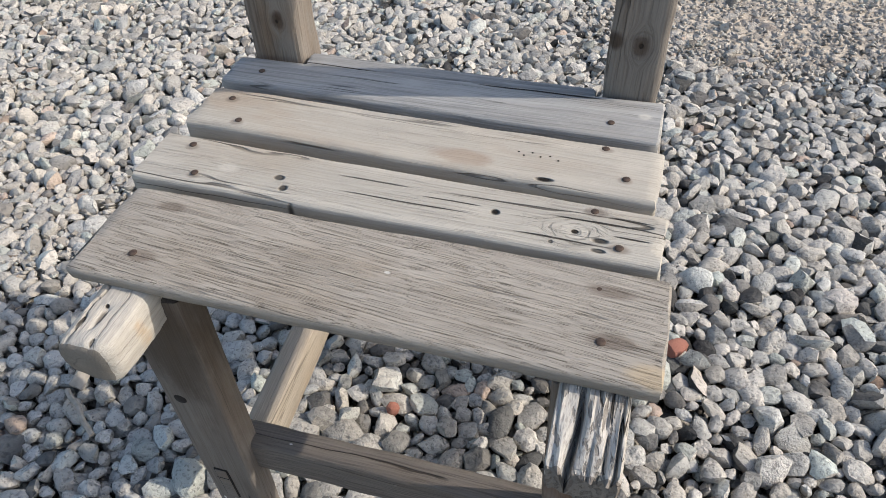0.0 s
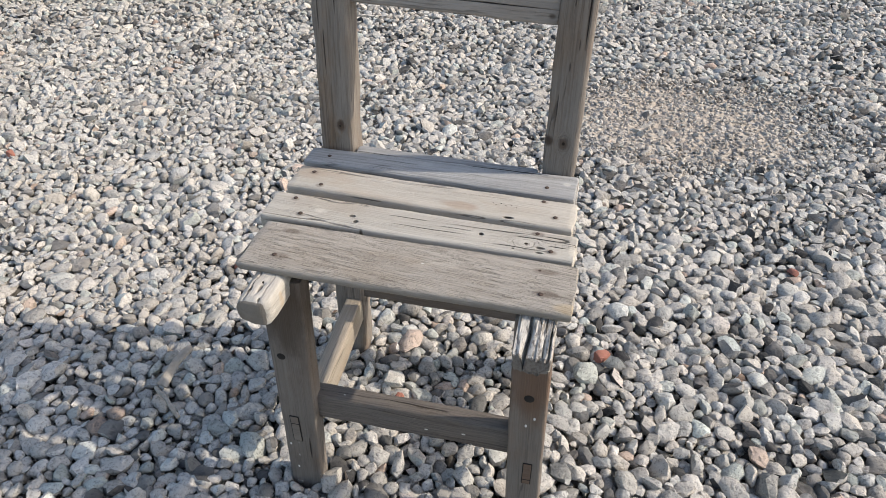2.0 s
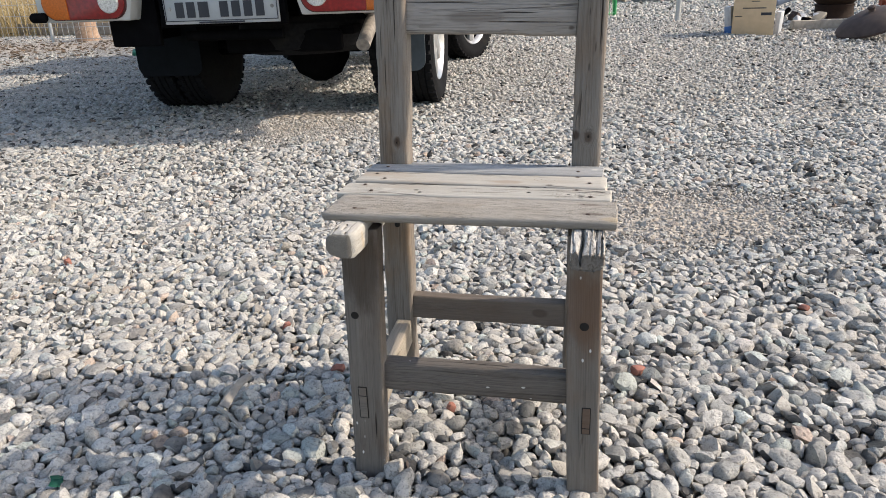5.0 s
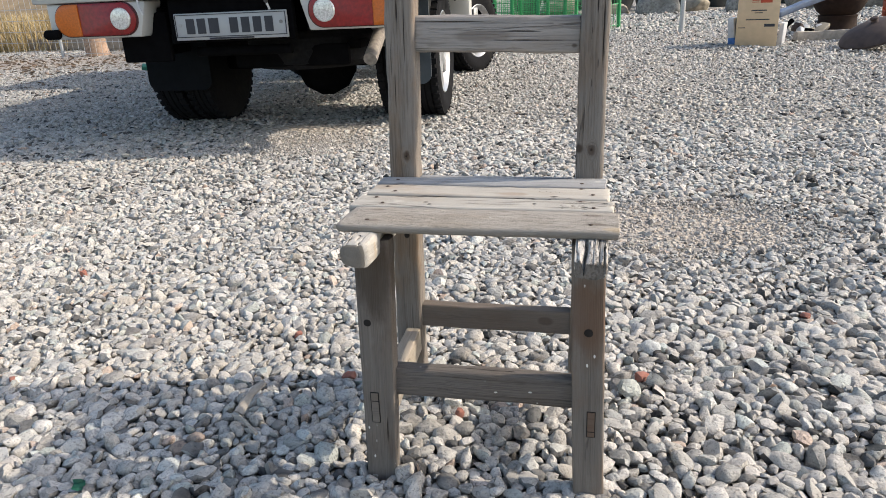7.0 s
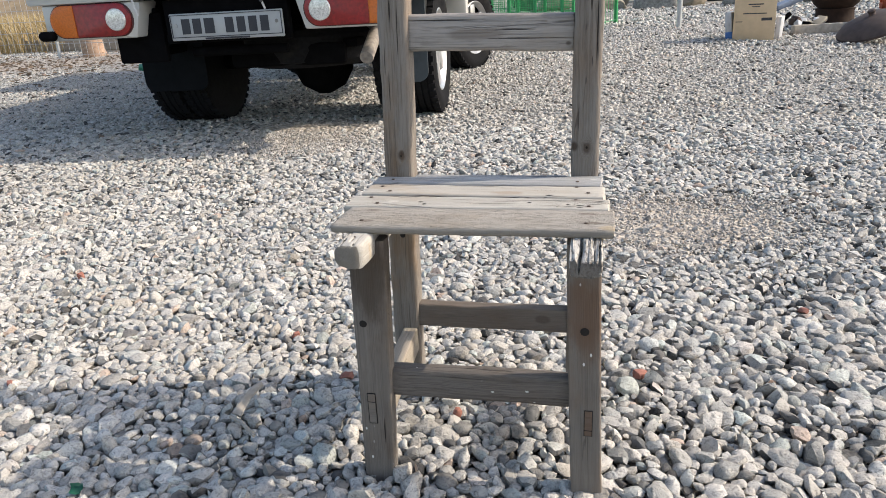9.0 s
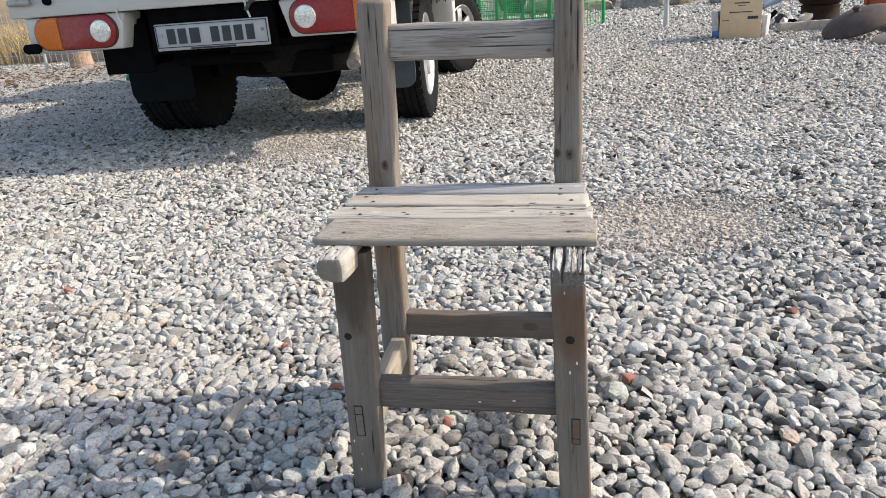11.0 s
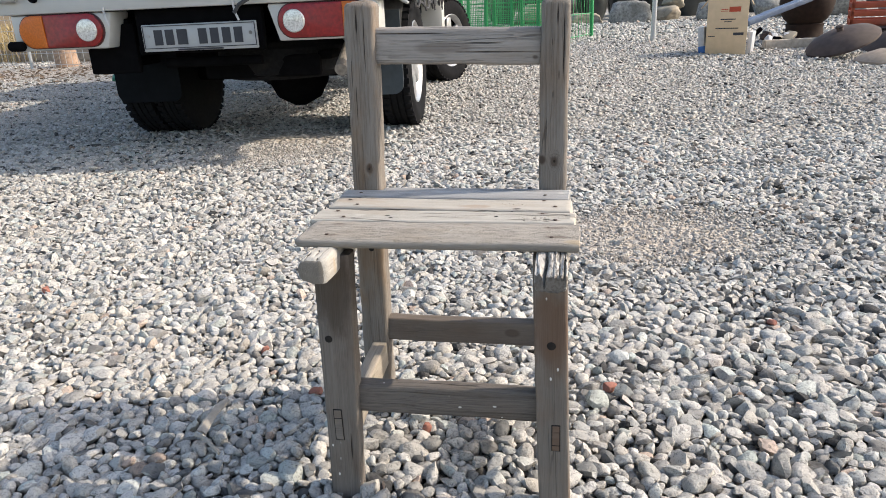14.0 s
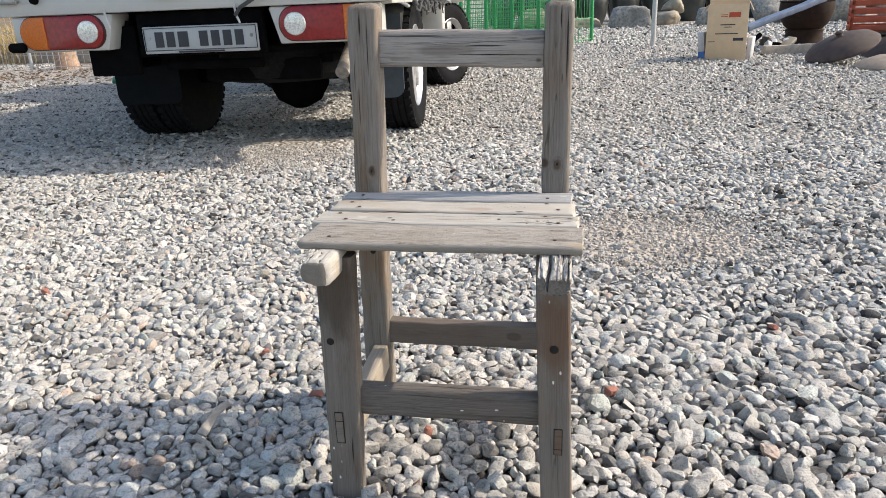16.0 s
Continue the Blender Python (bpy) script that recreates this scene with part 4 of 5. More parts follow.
# ---------------------------------------------------------------- the truck
def make_truck():
    """A small white flatbed truck seen from behind. Local axes: x right, y forward, from the middle of the tail, on the ground."""
    truck = holder("flatbed_truck", pose(-1.265, 2.10, 0, 0, 0, 4.0), "white flatbed truck parked on gravel, tail towards the chair", "truck")

    def add(name, bm, mat, label="", parent=truck, smooth=True, m=None):
        return part(name, bm, mat, parent, label, smooth, m)

    W = 0.855
    floor_z = 0.70
    # load bed
    add("bed_floor", block(-W, W, 0.04, 2.55, floor_z, floor_z + 0.06, 0.006), M_WHITE, "white load bed floor")
    add("tail_sill", block(-W, W, 0.0, 0.07, floor_z - 0.045, floor_z + 0.03, 0.008), M_WHITE, "white steel tail sill")
    gate = add("tailgate", block(-W, W, -0.012, 0.028, floor_z + 0.036, floor_z + 0.40, 0.008), M_WHITE, "white drop tailgate")
    for k in range(5):
        z = floor_z + 0.085 + k * 0.068
        add("rib", block(-W + 0.05, W - 0.05, -0.022, -0.011, z, z + 0.026, 0.004), M_WHITE, parent=gate)
    for x in (-0.78, -0.08, 0.62):
        add("hinge", turned([(0.0, -0.05), (0.012, -0.05), (0.014, -0.045), (0.014, 0.045), (0.012, 0.05), (0.0, 0.05)][1:-1], 14, "x", (x, -0.020, floor_z + 0.018)), M_GREYSTEEL, parent=gate)
    for x in (-0.66, -0.0, 0.70):
        add("rubber_stop", add_disc(None, x, 0, 0, 0.018, 0.014, 16, normal="y"), M_BLACK, parent=truck, m=pose(0, -0.004, floor_z + 0.018) @ pose(0, 0, 0, 0, 0, 0))
    for side in (-1, 1):
        x0, x1 = sorted((side * W, side * (W - 0.035)))
        wall = add("side_gate", block(x0, x1, 0.03, 2.55, floor_z + 0.036, floor_z + 0.40, 0.008), M_WHITE, "white side gate of the bed")
        for k in range(4):
            z = floor_z + 0.09 + k * 0.08
            r0, r1 = sorted((side * (W - 0.002), side * (W + 0.010)))
            add("rib", block(r0, r1, 0.08, 2.5, z, z + 0.03, 0.004), M_WHITE, parent=wall)
        s0, s1 = sorted((side * (W - 0.01), side * (W - 0.06)))
        add("side_sill", block(s0, s1, 0.08, 2.55, floor_z - 0.055, floor_z + 0.0, 0.006), M_WHITE, "white rail below the bed")
        for k in range(6):
            y = 0.35 + k * 0.38
            hook = tube([(side * (W - 0.02), y - 0.03, floor_z - 0.05), (side * (W + 0.012), y - 0.03, floor_z - 0.07), (side * (W + 0.012), y + 0.03, floor_z - 0.07), (side * (W - 0.02), y + 0.03, floor_z - 0.05)], 0.006, 8)
            add("rope_hook", hook, M_GREYSTEEL, "round steel rope hook")
    # lamps in their white housings
    for side in (-1, 1):
        outer, inner = side * 0.800, side * 0.340
        lo, hi = sorted((outer, inner))
        bm = block(lo, hi, 0.015, 0.16, 0.505, floor_z - 0.047, 0.010)
        for v in bm.verts:
            if abs(v.co.x - inner) < 0.02 and v.co.z < 0.56:
                v.co.x += side * 0.035
        box = add("lamp_housing", bm, M_WHITE, "white tail lamp housing")
        cz = 0.583

        def lozenge(xa, xb, half, y0, y1, round_a, round_b):
            """A flat lens between xa and xb with half-round ends where wanted."""
            pts = []
            for k in range(13):
                a = radians(-90 + 180 * k / 12)
                pts.append((xb + (half * 0.92 * math.cos(a) - half * 0.92 if round_b else 0), cz + half * math.sin(a)))
            for k in range(13):
                a = radians(90 + 180 * k / 12)
                pts.append((xa + (half * 0.92 * math.cos(a) + half * 0.92 if round_a else 0), cz + half * math.sin(a)))
            bm = bmesh.new()
            back = [bm.verts.new((x, y1, z)) for x, z in pts]
            front = [bm.verts.new((x, y0 + 0.004, z)) for x, z in pts]
            mx = (xa + xb) / 2
            top = [bm.verts.new((mx + (x - mx) * 0.95, y0, cz + (z - cz) * 0.9)) for x, z in pts]
            for a, b in ((back, front), (front, top)):
                for i in range(len(pts)):
                    j = (i + 1) % len(pts)
                    bm.faces.new((a[i], a[j], b[j], b[i]))
            bm.faces.new(top)
            bmesh.ops.remove_doubles(bm, verts=bm.verts[:], dist=1e-5)
            bmesh.ops.recalc_face_normals(bm, faces=bm.faces[:])
            return bm

        if side < 0:
            spans = ((-0.762, -0.645, M_AMBER, True, False, "amber indicator lens"), (-0.645, -0.385, M_RED, False, True, "red tail lens"))
        else:
            spans = ((0.385, 0.655, M_RED, True, False, "red tail lens"), (0.655, 0.762, M_AMBER, False, True, "amber indicator lens"))
        add("lamp_bezel", lozenge(*((-0.769, -0.378) if side < 0 else (0.378, 0.769)), 0.070, 0.008, 0.020, True, True), M_LENSRIM, parent=box)
        for xa, xb, mat, ra, rb, label in spans:
            add("lens", lozenge(xa, xb, 0.066, 0.000, 0.016, ra, rb), mat, label, parent=box)
        rev = add("reversing_lamp", turned([(0.046, 0.004), (0.046, -0.004), (0.042, -0.008), (0.02, -0.010), (0.004, -0.0105)], 28, "y", (side * 0.452, 0.0, cz)), M_CLEAR, "clear round reversing lens", parent=box)
    # plate
    plate = add("number_plate", block(-0.222, 0.282, 0.020, 0.032, 0.482, 0.592, 0.004), M_PLATE, "white plate in a pale frame")
    for x, w in ((-0.168, 0.036), (-0.118, 0.036), (-0.066, 0.044), (0.028, 0.036), (0.080, 0.036), (0.132, 0.036), (0.184, 0.036)):
        add("dark_bar", block(x, x + w, 0.0165, 0.021, 0.508, 0.570), M_INK, "plain dark bar", parent=plate)
    for x0, x1, z0, z1 in ((-0.217, 0.277, 0.584, 0.587), (-0.217, 0.277, 0.494, 0.497), (-0.217, -0.214, 0.494, 0.587), (0.274, 0.277, 0.494, 0.587), (-0.07, 0.13, 0.484, 0.491)):
        add("frame_line", block(x0, x1, 0.0170, 0.021, z0, z1), M_INK, parent=plate)
    for x in (-0.195, 0.255):
        add("bolt", add_disc(None, x, 0.019, 0.545, 0.008, 0.003, 12, normal="y"), M_GREYSTEEL, parent=plate)
    add("plate_carrier", block(-0.26, 0.30, 0.05, 0.09, 0.47, floor_z - 0.05, 0.01), M_BLACK, "black panel behind the plate")
    for x in (-0.36, 0.205):
        add("hanging_rod", tube([(x, -0.005, floor_z - 0.03), (x + 0.004, -0.006, floor_z - 0.07), (x + 0.016, -0.004, floor_z - 0.105)], 0.0045, 8), M_BAG, "thin pale hanging rod")
    add("bump_stop", turned([(0.016, -0.034), (0.021, -0.026), (0.021, 0.026), (0.015, 0.034)], 16, "x", (-0.785, 0.0, 0.528)), M_BLACK, "small black rubber bumper")
    add("strap", tube([(0.215, -0.03, floor_z - 0.075), (0.24, -0.032, floor_z - 0.045), (0.29, -0.034, floor_z - 0.02), (0.35, -0.034, floor_z + 0.012), (0.42, -0.034, floor_z + 0.07), (0.50, -0.034, floor_z + 0.16)], 0.008, 8), M_ROPE, "black strap hanging over the tail")
    # chassis
    for x in (-0.36, 0.36):
        add("chassis_rail", block(x - 0.03, x + 0.03, 0.12, 4.3, 0.50, 0.62, 0.006), M_BLACK, "black chassis rail")
    # Unseen bearers and cross members, added to keep sun off the ground below.
    for x in (-0.62, 0.62):
        add("bed_bearer", block(x - 0.03, x + 0.03, 0.18, 2.50, 0.54, floor_z - 0.002, 0.004), M_BLACK, "unseen black bearer added to block sun under the bed")
    for y in (0.30, 1.45, 2.10):
        add("cross_member", block(-0.58, 0.58, y, y + 0.06, 0.625, floor_z - 0.002, 0.004), M_BLACK, "unseen black cross member added under the bed")
    add("cross_bar", tube([(-0.20, 0.16, 0.425), (0.24, 0.16, 0.425)], 0.022, 14), M_BLACK, "black under-run tube")
    add("under_panel", block(-0.10, 0.46, 0.30, 0.34, 0.33, 0.43, 0.02), M_BLACK, "black lower panel")
    add("corner_panel", block(-0.53, -0.30, 0.10, 0.13, 0.39, 0.60, 0.008), M_BLACK, "black corner panel")
    add("rear_axle", tube([(-0.74, 0.95, 0.31), (0.74, 0.95, 0.31)], 0.045, 14), M_BLACK, "black rear axle")
    add("axle_housing", turned([(0.03, -0.16), (0.11, -0.11), (0.15, -0.03), (0.15, 0.03), (0.11, 0.11), (0.03, 0.16)], 22, "x", (0.16, 0.9, 0.27)), M_BLACK, "round axle housing")
    spare = add("spare_wheel", turned([(0.20, 0.335), (0.29, 0.315), (0.325, 0.345), (0.332, 0.40), (0.325, 0.455), (0.29, 0.485), (0.20, 0.47)], 48, "z", (0.20, 0.62, 0)), M_RUBBER, "spare tyre slung flat under the bed")
    add("spare_rim", turned([(0.07, 0.375), (0.19, 0.365), (0.205, 0.345), (0.205, 0.46), (0.07, 0.45)], 40, "z", (0.20, 0.62, 0)), M_BLACK, parent=spare)
    # Unseen block, added so the space under the bed stays dark.
    add("fuel_tank", block(-0.33, 0.30, 1.30, 2.30, 0.30, 0.60, 0.05, 3), M_BLACK, "unseen dark block added to fill the space under the bed")
    for x in (-0.47, 0.47):
        add("leaf_spring", block(x - 0.035, x + 0.035, 0.35, 1.65, 0.40, 0.44, 0.006), M_BLACK, "black leaf spring")
    add("tailpipe", tube([(0.60, 0.12, 0.37), (0.605, 0.30, 0.46), (0.60, 0.7, 0.52), (0.55, 1.4, 0.50)], 0.030, 14), M_RUSTPIPE, "rust-stained exhaust pipe")
    add("silencer", tube([(0.52, 1.5, 0.46), (0.52, 2.1, 0.46)], 0.09, 16), M_BLACK, "dark exhaust silencer")

    # wheels
    def wheel(name, x, y, radius, width, side, silver=True, turn=0.0):
        hub = new(name)
        hub.parent = truck
        hub.matrix_local = pose(x, y, radius, 0, 0, turn)
        hub["label"] = "dark tyre on a silver rim" if silver else "dark inner tyre"
        hw = width / 2
        prof = [(radius * 0.62, -hw * 0.8), (radius * 0.80, -hw), (radius * 0.93, -hw * 0.96), (radius * 0.985, -hw * 0.8)]
        for k in range(4):
            a = -hw * 0.72 + k * hw * 0.40
            prof += [(radius, a), (radius, a + hw * 0.30), (radius * 0.975, a + hw * 0.32), (radius * 0.975, a + hw * 0.38)]
        prof = [p for p in prof if p[1] < hw * 0.79] + [(radius * 0.985, hw * 0.8), (radius * 0.93, hw * 0.96), (radius * 0.80, hw), (radius * 0.62, hw * 0.8)]
        part("tyre", turned(prof, 64, "x", capped=not silver), M_RUBBER, hub)
        lug = bmesh.new()
        for k in range(44):
            a = 2 * math.pi * k / 44
            for s in (-1, 1):
                made = bmesh.ops.create_cube(lug, size=1.0)["verts"]
                turn = Matrix.Rotation(a + 0.05 * s, 4, "X")
                for v in made:
                    v.co = turn @ Vector((v.co.x * hw * 0.42 + s * hw * 0.70, v.co.y * radius * 0.085, radius * 0.995 + v.co.z * radius * 0.045))
        part("tread", lug, M_RUBBER, hub, smooth=False)["kind"] = "stuff"
        if silver:
            s = side
            part("rim", turned([(radius * 0.66, s * hw * 0.82), (radius * 0.64, s * hw * 0.86), (radius * 0.58, s * hw * 0.70), (radius * 0.55, s * hw * 0.50), (radius * 0.56, s * hw * 0.45)], 40, "x", capped=False), M_ALLOY, hub, "silver rim")
            part("brake_drum", turned([(radius * 0.57, s * hw * 0.30), (radius * 0.52, s * hw * 0.32), (radius * 0.1, s * hw * 0.34)], 32, "x"), M_BLACK, hub, "dark brake drum behind the spokes")
            for k in range(6):
                a = 2 * math.pi * k / 6
                spoke = block(-0.016, 0.016, -0.035, 0.035, radius * 0.12, radius * 0.60, 0.008)
                bmesh.ops.transform(spoke, matrix=Matrix.Rotation(a, 4, "X") @ Matrix.Translation((s * hw * 0.48, 0, 0)), verts=spoke.verts[:])
                part("spoke", spoke, M_ALLOY, hub)
            part("hub_cap", turned([(radius * 0.20, s * hw * 0.3), (radius * 0.20, s * hw * 0.62), (radius * 0.13, s * hw * 0.72), (0.01, s * hw * 0.74)], 24, "x"), M_ALLOY, hub)
        return hub

    def flap_sheet(x0, x1, y0, y1, z0, z1, r):
        """A hanging rubber sheet with its lower corners cut round."""
        pts = [(x1, z1), (x0, z1)]
        for cx, a0 in ((x0 + r, 180), (x1 - r, 270)):
            pts += [(cx + r * math.cos(radians(a0 + 15 * k)), z0 + r + r * math.sin(radians(a0 + 15 * k))) for k in range(7)]
        bm = bmesh.new()
        near, far = ([bm.verts.new((x, y, z)) for x, z in pts] for y in (y0, y1))
        bm.faces.new(near)
        bm.faces.new(list(reversed(far)))
        for i in range(len(pts)):
            j = (i + 1) % len(pts)
            bm.faces.new((near[i], far[i], far[j], near[j]))
        bmesh.ops.recalc_face_normals(bm, faces=bm.faces[:])
        return bm

    R = 0.325
    for side in (-1, 1):
        wheel("rear_wheel", side * 0.690 + 0.05, 0.92, R, 0.165, side)
        wheel("inner_wheel", side * 0.525 + 0.05, 0.92, R * 0.985, 0.15, side, silver=False)
        wheel("front_wheel", side * 0.66 + 0.07, 2.95, 0.31, 0.20, side, turn=-24.0)
        # flap behind the rear wheels and the guard over them
        x0, x1 = sorted((side * (0.52 if side > 0 else 0.40) + 0.05, side * 0.745 + 0.05))
        add("mudflap", flap_sheet(x0, x1, 0.55, 0.562, 0.205, 0.60, 0.05), M_FLAPPALE if side > 0 else M_FLAP, "dusty blue-grey rubber mudflap, coloured paler as if lit" if side > 0 else "dark rubber mudflap")
        arc = bmesh.new()
        rows = []
        for k in range(15):
            a = radians(10 + 160 * k / 14)
            rows.append([arc.verts.new((x, 0.95 + math.cos(a) * (R + 0.07), R + math.sin(a) * (R + 0.05))) for x in (side * 0.36, side * 0.79)])
        for a, b in zip(rows, rows[1:]):
            arc.faces.new((a[0], a[1], b[1], b[0]))
        bmesh.ops.solidify(arc, geom=arc.faces[:], thickness=0.008)
        add("wheel_guard", arc, M_GREYSTEEL, "pale grey guard over the rear wheels")
        add("cab_step", block(*sorted((side * 0.56, side * 0.80)), 2.36, 2.50, 0.36, 0.66, 0.02), M_WHITE, "white lower corner of the cab")

    # cab in plain panels
    bm = block(-0.84, 0.84, 2.66, 4.25, 0.62, 1.85, 0.07, 3)
    for v in bm.verts:
        if v.co.z > 1.3 and v.co.y > 3.6:
            v.co.y -= (v.co.z - 1.3) * 0.55
    cab = add("cab", bm, M_WHITE, "white cab")
    add("rear_window", block(-0.55, 0.55, 2.645, 2.657, 1.32, 1.68, 0.004), M_BLACK, "dark rear window", parent=cab)
    for side in (-1, 1):
        d0, d1 = sorted((side * 0.838, side * 0.848))
        add("door", block(d0, d1, 2.80, 3.65, 0.66, 1.30, 0.004), M_WHITE, parent=cab)
        add("side_window", block(d0, d1, 2.86, 3.55, 1.33, 1.70, 0.004), M_BLACK, parent=cab)
    add("windscreen", block(-0.70, 0.70, 4.0, 4.02, 1.25, 1.70, 0.004), M_BLACK, parent=cab, m=pose(0, 0, 0))
    # ropes knotted on the hooks of the near side
    rng = random.Random(4)
    for k in range(7):
        y = 0.50 + k * 0.19
        drop = rng.uniform(0.02, 0.07)
        sag = [(W + 0.016 + 0.006 * math.sin(f * 9 + k), y + 0.02 + 0.19 * f, floor_z - 0.05 - (0.02 + 0.05 * rng.random()) * math.sin(math.pi * f)) for f in (0, 0.15, 0.3, 0.45, 0.6, 0.75, 0.9, 1.0)]
        add("rope", tube(sag, 0.006, 6), M_ROPE, "dark tie rope sagging between hooks")
        if k % 2 == 0:
            lean = [(W + 0.014, y - 0.10, floor_z + 0.38), (W + 0.017, y - 0.03, floor_z + 0.1), (W + 0.018, y + 0.02, floor_z - 0.055), (W + 0.022, y + 0.035, floor_z - 0.06 - drop)]
            add("rope", tube(lean, 0.0045, 6), M_ROPE, "dark tie rope over the side gate")
        add("knot", turned([(0.004, -0.014), (0.013, -0.006), (0.013, 0.006), (0.004, 0.014)], 10, "z", (W + 0.019, y + 0.02, floor_z - 0.055)), M_ROPE)
    return truck


make_truck()


# ---------------------------------------------------------------- the back of the yard
def rough_rock(name, x, y, sx, sy, sz, seed, mat, label, turn=0.0, boxy=False):
    bm = bmesh.new()
    bmesh.ops.create_icosphere(bm, subdivisions=4, radius=1.0)
    rng = random.Random(seed)
    planes = [(Vector((rng.gauss(0, 1), rng.gauss(0, 1), rng.gauss(0, 0.8))).normalized(), rng.uniform(0.7, 1.0)) for _ in range(12)]
    if boxy:
        planes = [(Vector(p).normalized(), o) for p, o in (((1, 0.1, 0.25), 0.88), ((-1, 0.05, 0.12), 0.9), ((0, 1, 0), 0.9), ((0.05, -1, 0.15), 0.85), ((0.06, 0.05, 1), 0.74), ((0, 0, -1), 0.9), ((-0.7, -0.2, 0.7), 0.95))]
    for v in bm.verts:
        d = v.co.normalized()
        r = 1.0 / (sum(max(1e-3, d.dot(n) / o) ** 8 for n, o in planes) ** 0.125)
        r = min(r, 1.25) * (1 + 0.07 * noise.noise(d * 4 + Vector((seed, 0, 0))) + 0.035 * noise.noise(d * 11) + 0.015 * noise.noise(d * 27))
        v.co = Vector((d.x * r * sx / 2, d.y * r * sy / 2, d.z * r * sz * 0.62))
    ob = part(name, bm, mat)
    ob.matrix_world = pose(x, y, rise(x, y) + sz * 0.42, 0, 0, turn)
    return tagged(ob, label, "boulder", "boulders along the yard's edge")


def make_jar(x, y, radius, height, label, mat=None):
    prof = [(radius * 0.55, 0.0), (radius * 0.62, 0.01), (radius * 0.86, height * 0.25), (radius, height * 0.55), (radius * 0.93, height * 0.78), (radius * 0.72, height * 0.93), (radius * 0.68, height * 0.96), (radius * 0.74, height * 0.985), (radius * 0.74, height), (radius * 0.62, height), (radius * 0.60, height * 0.9)]
    jar = part("storage_jar", turned(prof, 36), mat or M_JAR)
    jar.matrix_world = pose(x, y, 0)
    lid = part("lid", turned([(radius * 0.80, height * 0.985), (radius * 0.84, height * 1.0), (radius * 0.62, height * 1.06), (radius * 0.2, height * 1.10), (0.03, height * 1.11)], 32), M_LID, jar, "brown pottery lid")
    return tagged(jar, label, "jar", "jars at the back of the yard")


rough_rock("boulder", 1.27, 13.9, 0.80, 0.5, 0.44, 3, M_ROCK, "flat-topped grey boulder at the yard's edge", 0, True)
rough_rock("boulder", 0.42, 14.2, 0.62, 0.5, 0.22, 8, M_ROCKTAN, "low tan boulder in front of dark jars", 8, True)
rough_rock("boulder", 2.00, 14.3, 0.62, 0.5, 0.30, 5, M_ROCKTAN, "tan boulder under another stone")
rough_rock("boulder", 2.12, 14.4, 0.45, 0.4, 0.22, 6, M_ROCKTAN, "small tan stone lying on a boulder").location.z += 0.26
rough_rock("boulder", 2.75, 13.8, 0.6, 0.5, 0.36, 9, M_ROCK, "grey boulder behind a cardboard box", 0, True)
rough_rock("boulder", 3.75, 13.5, 1.1, 0.6, 0.46, 12, M_ROCK, "grey boulder before a row of jars", 20)
rough_rock("boulder", 4.85, 13.3, 1.1, 0.6, 0.55, 14, M_ROCK, "grey boulder behind a brown pot", 40)
rough_rock("boulder", -0.6, 14.6, 0.8, 0.5, 0.35, 17, M_ROCKTAN, "low tan boulder behind a green fence", 10)
rough_rock("boulder", 5.9, 13.2, 1.0, 0.6, 0.6, 19, M_ROCK, "grey boulder behind an orange crate", 15)
for x, y, r, h in ((0.05, 15.0, 0.26, 0.62), (0.62, 15.2, 0.30, 0.8), (1.25, 15.6, 0.32, 0.85), (1.95, 15.9, 0.33, 0.9), (2.65, 16.0, 0.33, 0.9), (3.35, 16.3, 0.36, 0.95), (4.1, 16.5, 0.36, 0.95), (4.9, 16.6, 0.36, 0.95), (5.7, 16.8, 0.36, 0.95), (6.5, 17.0, 0.36, 0.95), (-0.6, 15.4, 0.3, 0.8), (-1.3, 15.6, 0.3, 0.8)):
    make_jar(x, y, r, h, "dark glazed storage jar with a lid, in a row behind boulders")


for k in range(14):
    make_jar(-1.6 + k * 0.72, 17.6 + 0.3 * math.sin(k * 2.1), 0.38, 1.1 + 0.1 * math.sin(k * 3.7), "tall dark glazed storage jar in the rear row")


def make_pole(x, y):
    ob = part("steel_pole", tube([(0, 0, -0.05), (0.02, 0, 2.4)], 0.03, 14), M_POLE)
    ob.matrix_world = pose(x, y, 0)
    return tagged(ob, "thin galvanised steel pole standing in gravel", "pole")


make_pole(1.22, 8.65)


def make_mesh_fence(x0, y0, x1, y1, height, name, label, step=0.06, rows=8, posts=3):
    """A panel of green coated wire: posts, upright wires and cross wires."""
    fence = holder(name, pose(x0, y0, 0), label, "fence", "green wire fences")
    d = Vector((x1 - x0, y1 - y0, 0))
    n = max(2, int(d.length / step))
    wires = bmesh.new()
    for k in range(n + 1):
        p = d * (k / n)
        tube([p + Vector((0, 0, 0.02)), p + Vector((0, 0, height))], 0.0032, 4, wires)
    part("wire_mesh", wires, M_GREEN, fence)["kind"] = "stuff"
    for k in range(rows):
        z = 0.05 + (height - 0.08) * k / (rows - 1)
        part("cross_wire", tube([(0, 0, z), d + Vector((0, 0, z))], 0.005, 5), M_GREEN, fence)
    for k in range(posts):
        p = d * (k / (posts - 1))
        part("post", tube([p, p + Vector((0, 0, height + 0.05))], 0.026, 10), M_GREEN, fence, "green steel post")
    return fence


make_mesh_fence(0.18, 9.0, 0.50, 9.9, 1.2, "wire_gate", "narrow green wire gate standing open in the yard", 0.10, 5, 2)
make_mesh_fence(0.16, 9.3, -1.7, 9.9, 1.4, "wire_fence", "green coated wire fence beside the parked truck", 0.028, 24, 6)
